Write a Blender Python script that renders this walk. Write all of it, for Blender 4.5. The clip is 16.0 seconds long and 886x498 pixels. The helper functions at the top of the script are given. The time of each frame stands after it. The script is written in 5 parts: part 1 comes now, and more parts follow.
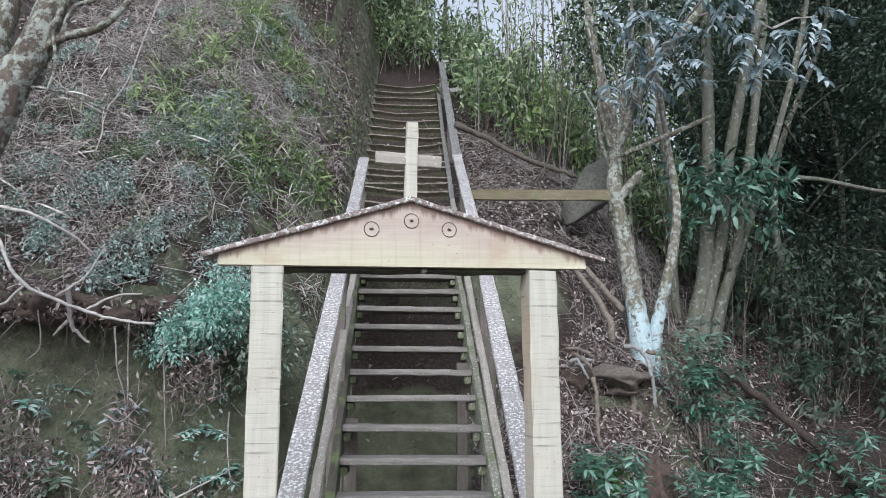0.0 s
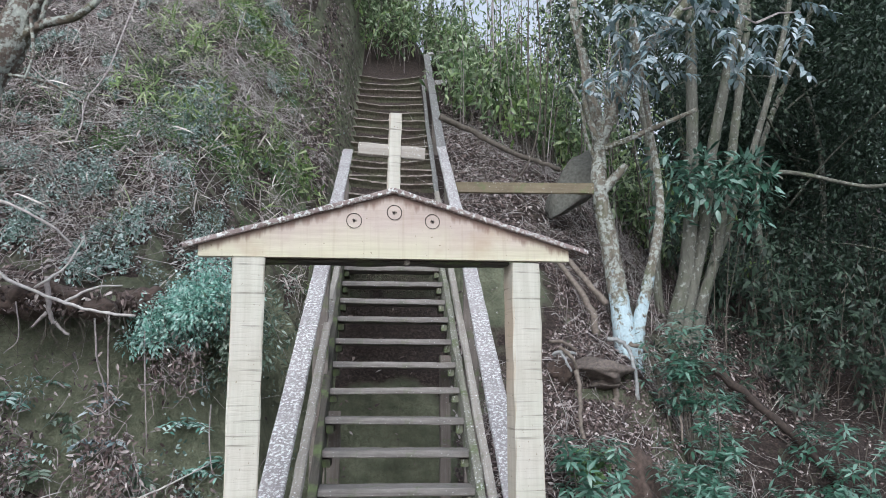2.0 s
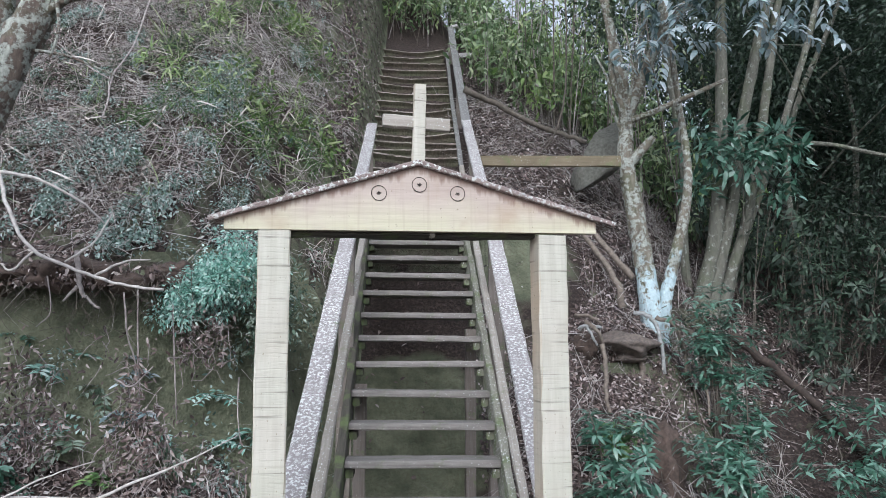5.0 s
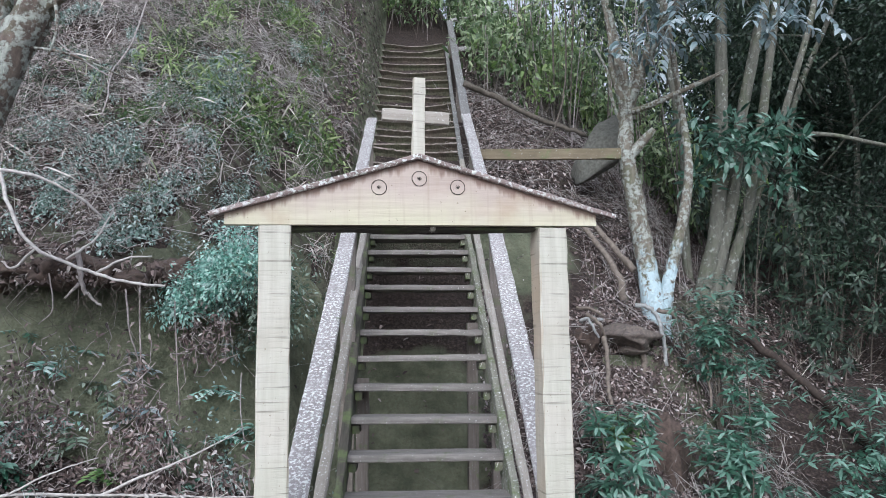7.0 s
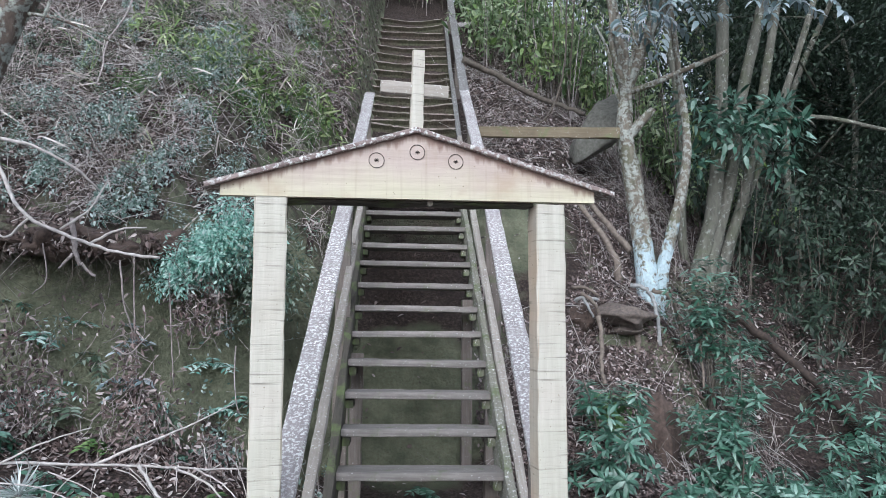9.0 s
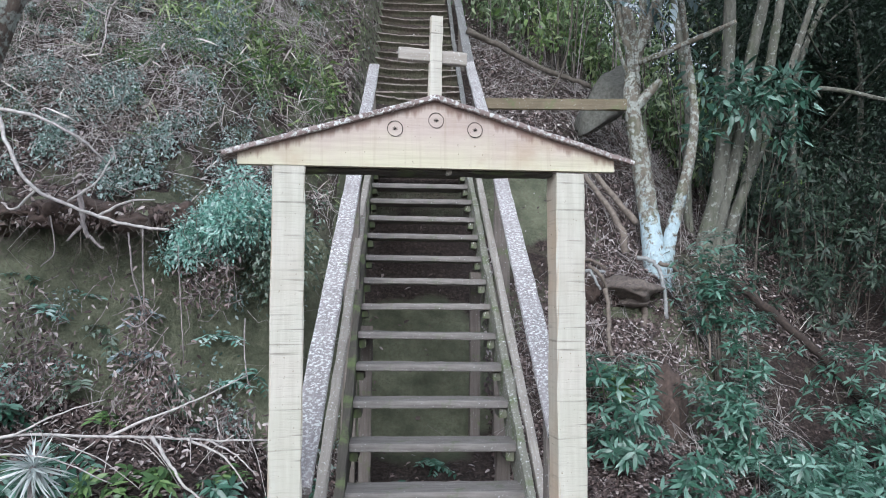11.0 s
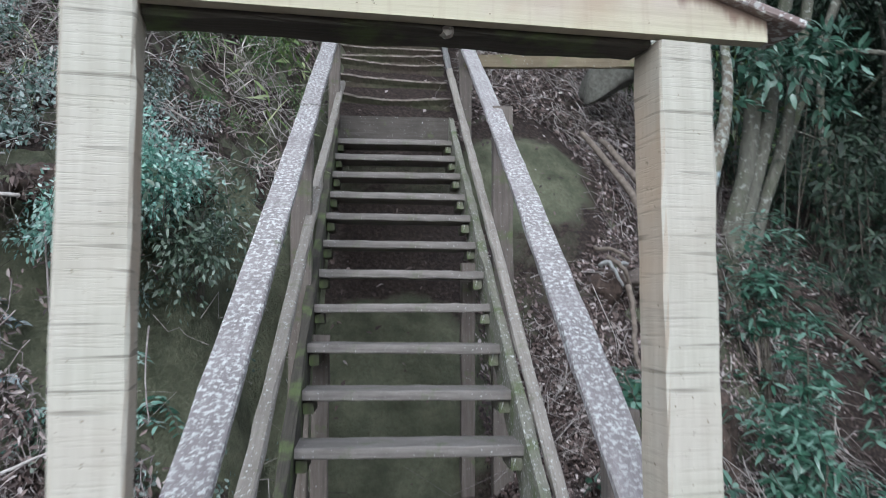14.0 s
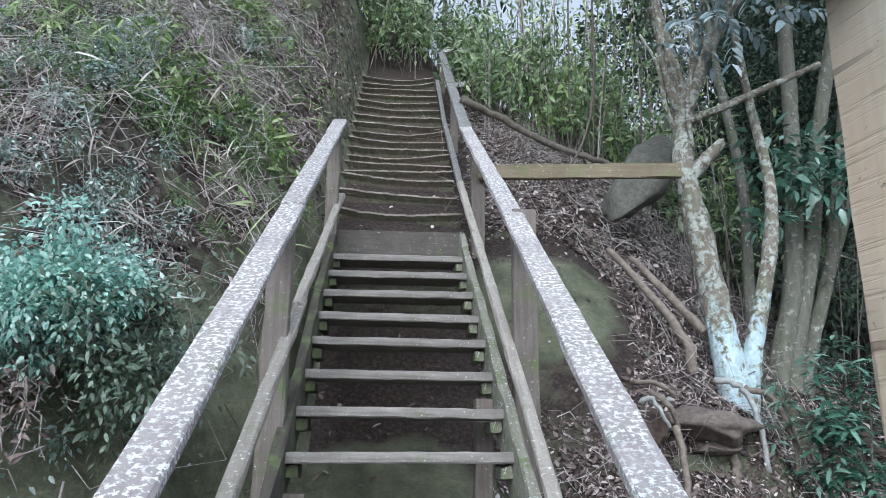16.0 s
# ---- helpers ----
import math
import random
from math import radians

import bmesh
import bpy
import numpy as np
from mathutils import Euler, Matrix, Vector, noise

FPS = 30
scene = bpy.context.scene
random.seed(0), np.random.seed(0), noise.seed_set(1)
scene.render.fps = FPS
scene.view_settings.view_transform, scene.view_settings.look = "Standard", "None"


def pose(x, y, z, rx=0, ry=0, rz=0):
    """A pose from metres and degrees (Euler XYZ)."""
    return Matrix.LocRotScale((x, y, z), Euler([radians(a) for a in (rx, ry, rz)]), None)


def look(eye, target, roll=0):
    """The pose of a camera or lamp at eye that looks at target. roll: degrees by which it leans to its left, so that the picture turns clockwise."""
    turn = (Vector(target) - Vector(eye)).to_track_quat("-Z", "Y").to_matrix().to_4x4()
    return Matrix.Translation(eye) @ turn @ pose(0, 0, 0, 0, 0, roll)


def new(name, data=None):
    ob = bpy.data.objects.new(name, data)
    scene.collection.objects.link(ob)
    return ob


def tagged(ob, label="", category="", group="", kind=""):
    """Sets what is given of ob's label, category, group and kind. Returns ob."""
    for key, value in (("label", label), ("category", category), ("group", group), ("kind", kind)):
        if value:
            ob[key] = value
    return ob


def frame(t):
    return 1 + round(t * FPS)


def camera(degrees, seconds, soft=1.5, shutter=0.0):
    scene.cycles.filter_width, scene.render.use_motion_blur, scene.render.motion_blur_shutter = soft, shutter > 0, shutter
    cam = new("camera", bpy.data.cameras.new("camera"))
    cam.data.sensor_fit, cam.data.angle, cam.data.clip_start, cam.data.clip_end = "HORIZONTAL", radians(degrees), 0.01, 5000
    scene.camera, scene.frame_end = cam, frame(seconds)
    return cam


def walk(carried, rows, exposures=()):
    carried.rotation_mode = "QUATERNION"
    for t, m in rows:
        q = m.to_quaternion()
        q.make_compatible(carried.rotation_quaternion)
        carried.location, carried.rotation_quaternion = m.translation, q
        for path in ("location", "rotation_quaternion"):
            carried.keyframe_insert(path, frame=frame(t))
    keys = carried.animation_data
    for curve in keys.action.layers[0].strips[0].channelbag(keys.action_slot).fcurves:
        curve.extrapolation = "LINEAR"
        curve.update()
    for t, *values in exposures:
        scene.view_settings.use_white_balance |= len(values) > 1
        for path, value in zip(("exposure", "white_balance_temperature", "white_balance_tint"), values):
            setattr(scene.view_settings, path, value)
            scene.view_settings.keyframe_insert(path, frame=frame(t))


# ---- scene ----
cam = camera(60.0, 16.0, soft=0.55, shutter=0.5)
PATH = [
    (0, (-0.123, 0.739, 1.468), (0.005, 2.7, 1.839), 0.2),
    (0.5, (-0.123, 0.746, 1.469), (0.011, 2.706, 1.839), 0.4),
    (1, (-0.121, 0.744, 1.47), (0.02, 2.704, 1.843), 0.1),
    (1.5, (-0.117, 0.743, 1.467), (0.043, 2.704, 1.826), 0.1),
    (2, (-0.116, 0.751, 1.467), (0.052, 2.712, 1.82), 0.2),
    (2.5, (-0.114, 0.75, 1.462), (0.032, 2.717, 1.79), -0.0),
    (3, (-0.114, 0.769, 1.465), (0.013, 2.739, 1.79), 0.0),
    (3.5, (-0.118, 0.758, 1.462), (-0.017, 2.729, 1.787), 0.4),
    (4, (-0.119, 0.77, 1.462), (-0.017, 2.744, 1.771), 0.4),
    (6.5, (-0.115, 0.769, 1.457), (-0.008, 2.747, 1.737), -0.0),
    (7, (-0.115, 0.768, 1.458), (-0.013, 2.747, 1.732), -0.2),
    (7.5, (-0.116, 0.774, 1.458), (-0.009, 2.753, 1.728), 0.3),
    (8, (-0.119, 0.783, 1.457), (-0.005, 2.762, 1.719), 0.6),
    (8.5, (-0.118, 0.785, 1.452), (-0.004, 2.768, 1.689), 0.7),
    (11, (-0.19, 0.816, 1.431), (-0.07, 2.806, 1.584), 0.6),
    (11.5, (-0.238, 0.893, 1.415), (-0.091, 2.884, 1.524), -0.7),
    (12, (-0.203, 1.093, 1.393), (-0.061, 3.086, 1.462), -0.8),
    (12.5, (-0.15, 1.367, 1.412), (-0.014, 3.362, 1.466), 0.7),
    (13, (-0.164, 1.663, 1.388), (0.07, 3.648, 1.431), 0.9),
    (13.5, (-0.196, 1.931, 1.413), (0.058, 3.914, 1.478), -0.1),
    (14, (-0.133, 2.191, 1.425), (0.045, 4.177, 1.586), 0.3),
    (14.5, (-0.074, 2.459, 1.428), (0.08, 4.437, 1.678), 1.9),
    (15, (-0.06, 2.686, 1.444), (0.117, 4.647, 1.798), 1.4),
    (15.5, (-0.071, 2.884, 1.47), (0.105, 4.817, 1.95), 0.9),
    (16, (-0.064, 2.953, 1.474), (0.081, 4.883, 1.977), 0.6),
]
walk(cam, [(t, look(eye, target, roll)) for t, eye, target, roll in PATH], [(0, 0.79, 5950, 9), (4, 0.8, 5920, 9), (7, 0.83, 5830, 10), (9, 0.86, 5800, 10), (11.5, 0.85, 5800, 9), (12.6, 0.66, 5800, 5), (13.3, 0.61, 5800, 6), (14, 0.63, 5780, 8), (14.6, 0.76, 5780, 12), (15.6, 0.88, 5700, 11), (16, 1.02, 5700, 6)])

# ---- world and light ----
world = bpy.data.worlds.new("sky")
scene.world = world
world.use_nodes = True
wn = world.node_tree.nodes
sky = wn.new("ShaderNodeTexSky")
sky.sky_type = "NISHITA"
sky.sun_disc = False
sky.sun_elevation, sky.sun_rotation = radians(37), radians(192)
sky.dust_density = 2.2
wn["Background"].inputs["Strength"].default_value = 0.14
cloud = wn.new("ShaderNodeHueSaturation")
cloud.inputs["Saturation"].default_value = 0.3
world.node_tree.links.new(sky.outputs[0], cloud.inputs["Color"])
world.node_tree.links.new(cloud.outputs[0], wn["Background"].inputs["Color"])
sun_data = bpy.data.lights.new("sun", "SUN")
sun_data.energy, sun_data.angle, sun_data.color = 0.62, radians(40), (1.0, 0.99, 0.97)
sun = new("sun", sun_data)
sun.matrix_world = look((-3, -11, 13.2), (0, 5, 1))


# ---- materials ----
class Shade:
    """A small writer of node materials."""

    def __init__(self, name, rough=0.8, metal=0.0):
        self.mat = bpy.data.materials.new(name)
        self.mat.use_nodes = True
        self.tree = self.mat.node_tree
        self.bsdf = self.tree.nodes["Principled BSDF"]
        self.bsdf.inputs["Roughness"].default_value = rough
        self.bsdf.inputs["Metallic"].default_value = metal

    def node(self, kind, **values):
        n = self.tree.nodes.new(kind)
        for key, v in values.items():
            n.inputs[key].default_value = v
        return n

    def link(self, a, b):
        self.tree.links.new(a, b)

    def coords(self, scale=(1, 1, 1), turn=(0, 0, 0)):
        t = self.node("ShaderNodeTexCoord")
        m = self.node("ShaderNodeMapping")
        m.inputs["Scale"].default_value = scale
        m.inputs["Rotation"].default_value = turn
        self.link(t.outputs["Object"], m.inputs["Vector"])
        return m.outputs["Vector"]

    def noise(self, vec, scale, detail=5, rough=0.6, lo=0.3, hi=0.7):
        n = self.node("ShaderNodeTexNoise", Scale=scale, Detail=detail, Roughness=rough)
        self.link(vec, n.inputs["Vector"])
        return self.span(n.outputs["Fac"], lo, hi)

    def span(self, out, lo, hi, a=0.0, b=1.0):
        r = self.node("ShaderNodeMapRange")
        r.inputs["From Min"].default_value, r.inputs["From Max"].default_value = lo, hi
        r.inputs["To Min"].default_value, r.inputs["To Max"].default_value = a, b
        self.link(out, r.inputs["Value"])
        return r.outputs["Result"]

    def mix(self, fac, a, b):
        m = self.tree.nodes.new("ShaderNodeMix")
        m.data_type = "RGBA"
        for value, at in ((fac, 0), (a, 6), (b, 7)):
            if isinstance(value, (int, float)):
                m.inputs[at].default_value = value
            elif isinstance(value, tuple):
                m.inputs[at].default_value = (*value, 1)
            else:
                self.link(value, m.inputs[at])
        return m.outputs[2]

    def ramp(self, fac, stops):
        r = self.tree.nodes.new("ShaderNodeValToRGB")
        el = r.color_ramp.elements
        while len(el) < len(stops):
            el.new(0.5)
        for e, (p, c) in zip(el, stops):
            e.position, e.color = p, (*c, 1)
        self.link(fac, r.inputs["Fac"])
        return r.outputs["Color"]

    def math(self, op, a, b):
        m = self.tree.nodes.new("ShaderNodeMath")
        m.operation = op
        for value, at in ((a, 0), (b, 1)):
            if isinstance(value, (int, float)):
                m.inputs[at].default_value = value
            else:
                self.link(value, m.inputs[at])
        return m.outputs[0]

    def colour(self, out):
        self.link(out, self.bsdf.inputs["Base Color"])
        return self

    def bump(self, out, strength=0.4, distance=0.01):
        b = self.node("ShaderNodeBump", Strength=strength, Distance=distance)
        self.link(out, b.inputs["Height"])
        self.link(b.outputs["Normal"], self.bsdf.inputs["Normal"])
        return self


def object_random(s):
    return s.node("ShaderNodeObjectInfo").outputs["Random"]


def island_random(s):
    return s.node("ShaderNodeNewGeometry").outputs["Random Per Island"]


def painted_wood():
    """Cream-yellow paint on rough-sawn timber: saw cuts across the grain, mildew, and patchy tan colour on the side
    faces.
    """
    s = Shade("cream_painted_sawn_wood", 0.75)
    v = s.coords()
    saw = s.noise(s.coords((5, 85, 5)), 1.0, 3, 0.75, 0.5, 0.66)
    cut = s.math("MULTIPLY", s.noise(s.coords((3, 62, 3)), 1.0, 1, 0.5, 0.63, 0.67), s.noise(v, 7.0, 2, 0.5, 0.38, 0.55))
    grain = s.noise(s.coords((40, 3, 40)), 1.0, 4, 0.6, 0.3, 0.7)
    stain = s.noise(v, 3.0, 4, 0.6, 0.35, 0.7)
    fleck = s.noise(v, 60.0, 3, 0.7, 0.66, 0.72)
    c = s.mix(grain, (0.50, 0.475, 0.41), (0.63, 0.61, 0.54))
    c = s.mix(s.math("MULTIPLY", stain, 0.5), c, (0.46, 0.41, 0.34))
    c = s.mix(s.math("MULTIPLY", s.noise(v, 1.7, 3, 0.6, 0.45, 0.75), 0.5), c, (0.37, 0.40, 0.29))
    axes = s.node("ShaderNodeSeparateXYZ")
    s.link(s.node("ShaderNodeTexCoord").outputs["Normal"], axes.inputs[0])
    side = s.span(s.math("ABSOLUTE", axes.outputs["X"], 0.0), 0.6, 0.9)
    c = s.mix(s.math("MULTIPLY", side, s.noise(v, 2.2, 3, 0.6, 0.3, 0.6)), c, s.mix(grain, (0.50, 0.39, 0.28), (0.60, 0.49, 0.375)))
    c = s.mix(s.math("MULTIPLY", saw, 0.2), c, (0.30, 0.27, 0.205))
    c = s.mix(s.math("MULTIPLY", cut, 0.5), c, (0.09, 0.075, 0.055))
    c = s.mix(fleck, c, (0.22, 0.18, 0.12))
    s.colour(c)
    return s.bump(s.math("SUBTRACT", s.math("MULTIPLY", grain, 0.3), s.math("ADD", saw, cut)), 0.3, 0.003).mat


def gable_wood():
    """Cream paint with long grain, rust-coloured and pinkish weathering towards the top, and painted shade below the
    roof boards.
    """
    s = Shade("weathered_cream_gable_paint", 0.72)
    v = s.coords()
    grain = s.noise(s.coords((2.5, 30, 45)), 1.0, 5, 0.6, 0.3, 0.7)
    up = s.node("ShaderNodeSeparateXYZ")
    s.link(v, up.inputs[0])
    high = s.span(s.math("ADD", up.outputs["Z"], s.math("MULTIPLY", s.noise(v, 7.0), 0.08)), 0.05, 0.17)
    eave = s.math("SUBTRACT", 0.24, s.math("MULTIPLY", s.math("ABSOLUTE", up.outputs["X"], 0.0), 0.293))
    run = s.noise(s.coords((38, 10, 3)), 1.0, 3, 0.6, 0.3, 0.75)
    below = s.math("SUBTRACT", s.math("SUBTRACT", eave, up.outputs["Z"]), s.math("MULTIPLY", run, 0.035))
    drip = s.noise(s.coords((45, 10, 2)), 1.0, 3, 0.6, 0.52, 0.8)
    c = s.mix(grain, (0.52, 0.48, 0.35), (0.64, 0.60, 0.46))
    c = s.mix(s.math("MULTIPLY", high, 0.8), c, s.mix(grain, (0.44, 0.34, 0.315), (0.56, 0.465, 0.43)))
    c = s.mix(s.math("MULTIPLY", s.noise(v, 5.0, 4, 0.6, 0.52, 0.72), 0.5), c, (0.40, 0.28, 0.19))
    c = s.mix(s.math("MULTIPLY", drip, 0.4), c, (0.36, 0.28, 0.2))
    # dark ragged strip along the eave: the roof boards' shadow put into the colour
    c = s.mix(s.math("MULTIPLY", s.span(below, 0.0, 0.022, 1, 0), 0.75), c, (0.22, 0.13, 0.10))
    c = s.mix(s.noise(v, 70.0, 3, 0.7, 0.69, 0.73), c, (0.2, 0.16, 0.1))
    s.colour(c)
    return s.bump(grain, 0.35, 0.003).mat


def old_wood(name, dark, light, moss=0.0, lichen=0.0, axis="Y", rough=0.85, hue=(0.12, 0.16, 0.06)):
    """Weathered unpainted timber with long grain, moss and crusts of pale lichen."""
    s = Shade(name, rough)
    v = s.coords()
    long = {"X": (3, 50, 50), "Y": (50, 3, 50), "Z": (50, 50, 3)}[axis]
    grain = s.noise(s.coords(long), 1.0, 5, 0.65, 0.28, 0.72)
    worn = s.noise(v, 6.0, 5, 0.6, 0.3, 0.7)
    c = s.mix(grain, dark, light)
    c = s.mix(s.math("MULTIPLY", worn, 0.5), c, tuple(0.6 * q for q in dark))
    c = s.mix(s.span(object_random(s), 0, 1, 0, 0.3), c, tuple(0.5 * q for q in dark))
    height = s.math("MULTIPLY", grain, 0.6)
    if moss:
        m = s.noise(v, 5.0, 6, 0.65, 0.62 - 0.25 * moss, 0.72 - 0.2 * moss)
        c = s.mix(s.math("MULTIPLY", m, 0.8), c, hue)
    if lichen:
        flake = s.noise(v, 62.0, 6, 0.68, 0.655 - 0.19 * lichen, 0.70 - 0.19 * lichen)
        speck = s.noise(v, 130.0, 4, 0.7, 0.62, 0.66)
        patch = s.math("MAXIMUM", flake, s.math("MULTIPLY", speck, lichen))
        band = s.noise(v, 2.2, 4, 0.65, 0.3, 0.52)
        spot = s.math("MULTIPLY", patch, band)
        c = s.mix(spot, c, s.mix(s.noise(v, 90.0), (0.58, 0.59, 0.58), (0.88, 0.89, 0.87)))
        height = s.math("ADD", height, s.math("MULTIPLY", spot, 0.8))
    s.colour(c)
    return s.bump(height, 0.6, 0.004).mat


def soil():
    """Forest earth: brown humus with green moss films on steep parts, roots and crumbs."""
    s = Shade("mossy_forest_earth", 0.95)
    v = s.coords()
    geo = s.node("ShaderNodeNewGeometry")
    xyz = s.node("ShaderNodeSeparateXYZ")
    s.link(geo.outputs["True Normal"], xyz.inputs[0])
    fine = s.noise(v, 38.0, 8, 0.7, 0.3, 0.7)
    mid = s.noise(v, 4.0, 6, 0.6, 0.35, 0.65)
    c = s.ramp(fine, [(0, (0.018, 0.013, 0.011)), (0.5, (0.055, 0.038, 0.032)), (1, (0.14, 0.102, 0.09))])
    moss = s.mix(mid, (0.11, 0.125, 0.077), (0.295, 0.315, 0.21))
    moss = s.mix(s.math("MULTIPLY", fine, 0.45), moss, (0.09, 0.08, 0.055))
    steep = s.span(s.math("ADD", xyz.outputs["Z"], s.math("MULTIPLY", mid, 0.10)), 0.44, 0.58, 1.0, 0.0)
    bare = s.span(xyz.outputs["Z"], 0.04, 0.12)
    film = s.math("MULTIPLY", steep, bare)
    for place, reach in (((1.02, 8.05, 2.45), 0.54), ((-0.98, 8.0, 3.5), 0.36), ((0.0, 6.85, 0.9), 0.75)):
        gap = s.node("ShaderNodeVectorMath")
        gap.operation = "DISTANCE"
        s.link(v, gap.inputs[0])
        gap.inputs[1].default_value = place
        edge = s.math("ADD", gap.outputs["Value"], s.math("MULTIPLY", mid, 0.16))
        film = s.math("MAXIMUM", film, s.span(edge, reach, reach + 0.12, 1.0, 0.0))
    c = s.mix(film, c, moss)
    s.colour(c)
    return s.bump(s.math("ADD", fine, s.noise(v, 11.0, 4)), 0.9, 0.03).mat


def bark(name, dark, light, lichen, blue=0.0):
    s = Shade(name, 0.92)
    v = s.coords()
    ridge = s.noise(s.coords((24, 24, 7)), 1.0, 6, 0.65, 0.3, 0.7)
    patch = s.noise(v, 17.0, 6, 0.7, 0.57 - lichen * 0.14, 0.63 - lichen * 0.14)
    c = s.mix(ridge, dark, light)
    c = s.mix(s.math("MULTIPLY", s.noise(v, 3.5, 4, 0.6, 0.5, 0.7), 0.6), c, (0.09, 0.12, 0.05))
    c = s.mix(patch, c, s.mix(s.noise(v, 50.0), (0.27, 0.28, 0.25), (0.46, 0.48, 0.43)))
    if blue:
        up = s.node("ShaderNodeSeparateXYZ")
        s.link(v, up.inputs[0])
        low = s.span(s.math("ADD", up.outputs["Z"], s.math("MULTIPLY", s.noise(v, 9.0), 0.5)), blue, blue + 0.12, 1, 0)
        crust = s.math("MULTIPLY", low, s.noise(v, 13.0, 6, 0.7, 0.42, 0.47))
        c = s.mix(crust, c, s.mix(s.noise(v, 40.0), (0.42, 0.54, 0.58), (0.60, 0.72, 0.76)))
    s.colour(c)
    return s.bump(s.math("ADD", ridge, s.math("MULTIPLY", patch, 0.5)), 0.8, 0.012).mat


def leafy(name, stops, rough=0.45, sheen=0.0, translucent=0.25):
    """Leaves, each of its own shade."""
    s = Shade(name, rough)
    c = s.ramp(island_random(s), stops)
    c = s.mix(s.math("MULTIPLY", s.noise(s.coords(), 45.0, 3), 0.35), c, tuple(0.5 * q for q in stops[0][1]))
    s.colour(c)
    s.bsdf.inputs["Specular IOR Level"].default_value = 0.75
    if translucent:
        t = s.node("ShaderNodeBsdfTranslucent")
        s.link(c, t.inputs["Color"])
        m = s.node("ShaderNodeMixShader", Fac=translucent)
        s.link(s.bsdf.outputs[0], m.inputs[1])
        s.link(t.outputs[0], m.inputs[2])
        s.link(m.outputs[0], s.tree.nodes["Material Output"].inputs["Surface"])
    return s.mat


def plain(name, colour, rough=0.8, other=None):
    s = Shade(name, rough)
    v = s.coords()
    s.colour(s.mix(s.noise(v, 30.0, 5), colour, other or tuple(0.55 * q for q in colour)))
    return s.bump(s.noise(v, 70.0, 4), 0.4, 0.004).mat


PAINT = painted_wood()
GABLE = gable_wood()
ROOFING = old_wood("lichened_roof_board", (0.26, 0.19, 0.175), (0.46, 0.38, 0.36), 0.0, 0.75)
RAIL = old_wood("lichened_grey_rail", (0.30, 0.265, 0.265), (0.49, 0.455, 0.455), 0.06, 0.76)
PALE_RAIL = old_wood("bleached_edge_board", (0.31, 0.275, 0.24), (0.56, 0.515, 0.46), 0.15, 0.35)
GREY_RAIL = old_wood("plain_grey_rail", (0.17, 0.165, 0.16), (0.30, 0.295, 0.29), 0.15, 0.35)
DARK_WOOD = old_wood("dark_board", (0.05, 0.045, 0.036), (0.13, 0.115, 0.095), 0.5)
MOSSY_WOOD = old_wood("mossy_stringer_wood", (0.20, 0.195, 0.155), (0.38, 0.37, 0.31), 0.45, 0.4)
TREAD_WOOD = old_wood("worn_tread_wood", (0.18, 0.16, 0.148), (0.41, 0.38, 0.355), 0.35, 0.12)
RISER_WOOD = old_wood("dark_riser_board", (0.07, 0.06, 0.052), (0.15, 0.135, 0.12), 0.1, 0.1)
POST_WOOD = old_wood("grey_brown_post", (0.15, 0.125, 0.11), (0.31, 0.27, 0.24), 0.3, 0.1)
PLANK_WOOD = old_wood("tan_plank", (0.17, 0.135, 0.085), (0.30, 0.25, 0.17), 0.35, 0.1)
SOIL = soil()
BROWN_EARTH = plain("crumbly_brown_earth", (0.12, 0.085, 0.07), 0.95, (0.045, 0.032, 0.027))
BARK = bark("lichened_bark", (0.11, 0.09, 0.07), (0.26, 0.235, 0.19), 0.6, 2.55)
GREY_BARK = bark("smooth_grey_bark", (0.11, 0.11, 0.09), (0.21, 0.205, 0.17), 0.05, 0.0)
BROWN_BARK = bark("brown_scaly_bark", (0.07, 0.052, 0.042), (0.22, 0.175, 0.145), 0.72)
DEADWOOD = plain("dead_wood", (0.25, 0.21, 0.175), 0.9, (0.12, 0.095, 0.08))
TWIG = plain("dry_twig", (0.46, 0.41, 0.40), 0.9, (0.21, 0.18, 0.175))
PALE_TWIG = plain("bleached_root", (0.62, 0.585, 0.56), 0.9, (0.34, 0.31, 0.295))
# paler copy of the forest leaves: backlight and sky haze put into the colour
PALE_FOREST_LEAF = leafy("pale_undergrowth_leaves", [(0, (0.065, 0.125, 0.045)), (0.5, (0.20, 0.30, 0.135)), (1, (0.60, 0.70, 0.46))], 0.35, translucent=0.45)
STRAP_LEAF = leafy("yellow_green_strap_leaves", [(0, (0.11, 0.19, 0.05)), (0.6, (0.25, 0.37, 0.12)), (1, (0.58, 0.66, 0.36))], 0.35, translucent=0.35)
STONE = plain("grey_boulder", (0.16, 0.155, 0.14), 0.9, (0.075, 0.075, 0.058))
INK = plain("burnt_line", (0.045, 0.035, 0.03), 0.9)
LITTER = leafy("dead_leaves", [(0, (0.04, 0.027, 0.025)), (0.5, (0.125, 0.083, 0.074)), (0.82, (0.30, 0.225, 0.205)), (1, (0.74, 0.67, 0.65))], 0.6, translucent=0.1)
STRAW = leafy("dry_grass_blades", [(0, (0.28, 0.24, 0.21)), (0.6, (0.46, 0.41, 0.37)), (1, (0.80, 0.76, 0.71))], 0.7, translucent=0.1)
# teal leaves; the palest tones hold sky gloss as colour
BLUE_LEAF = leafy("blue_green_small_leaves", [(0, (0.16, 0.37, 0.30)), (0.5, (0.45, 0.73, 0.63)), (1, (0.82, 0.96, 0.92))], 0.25, translucent=0.35)
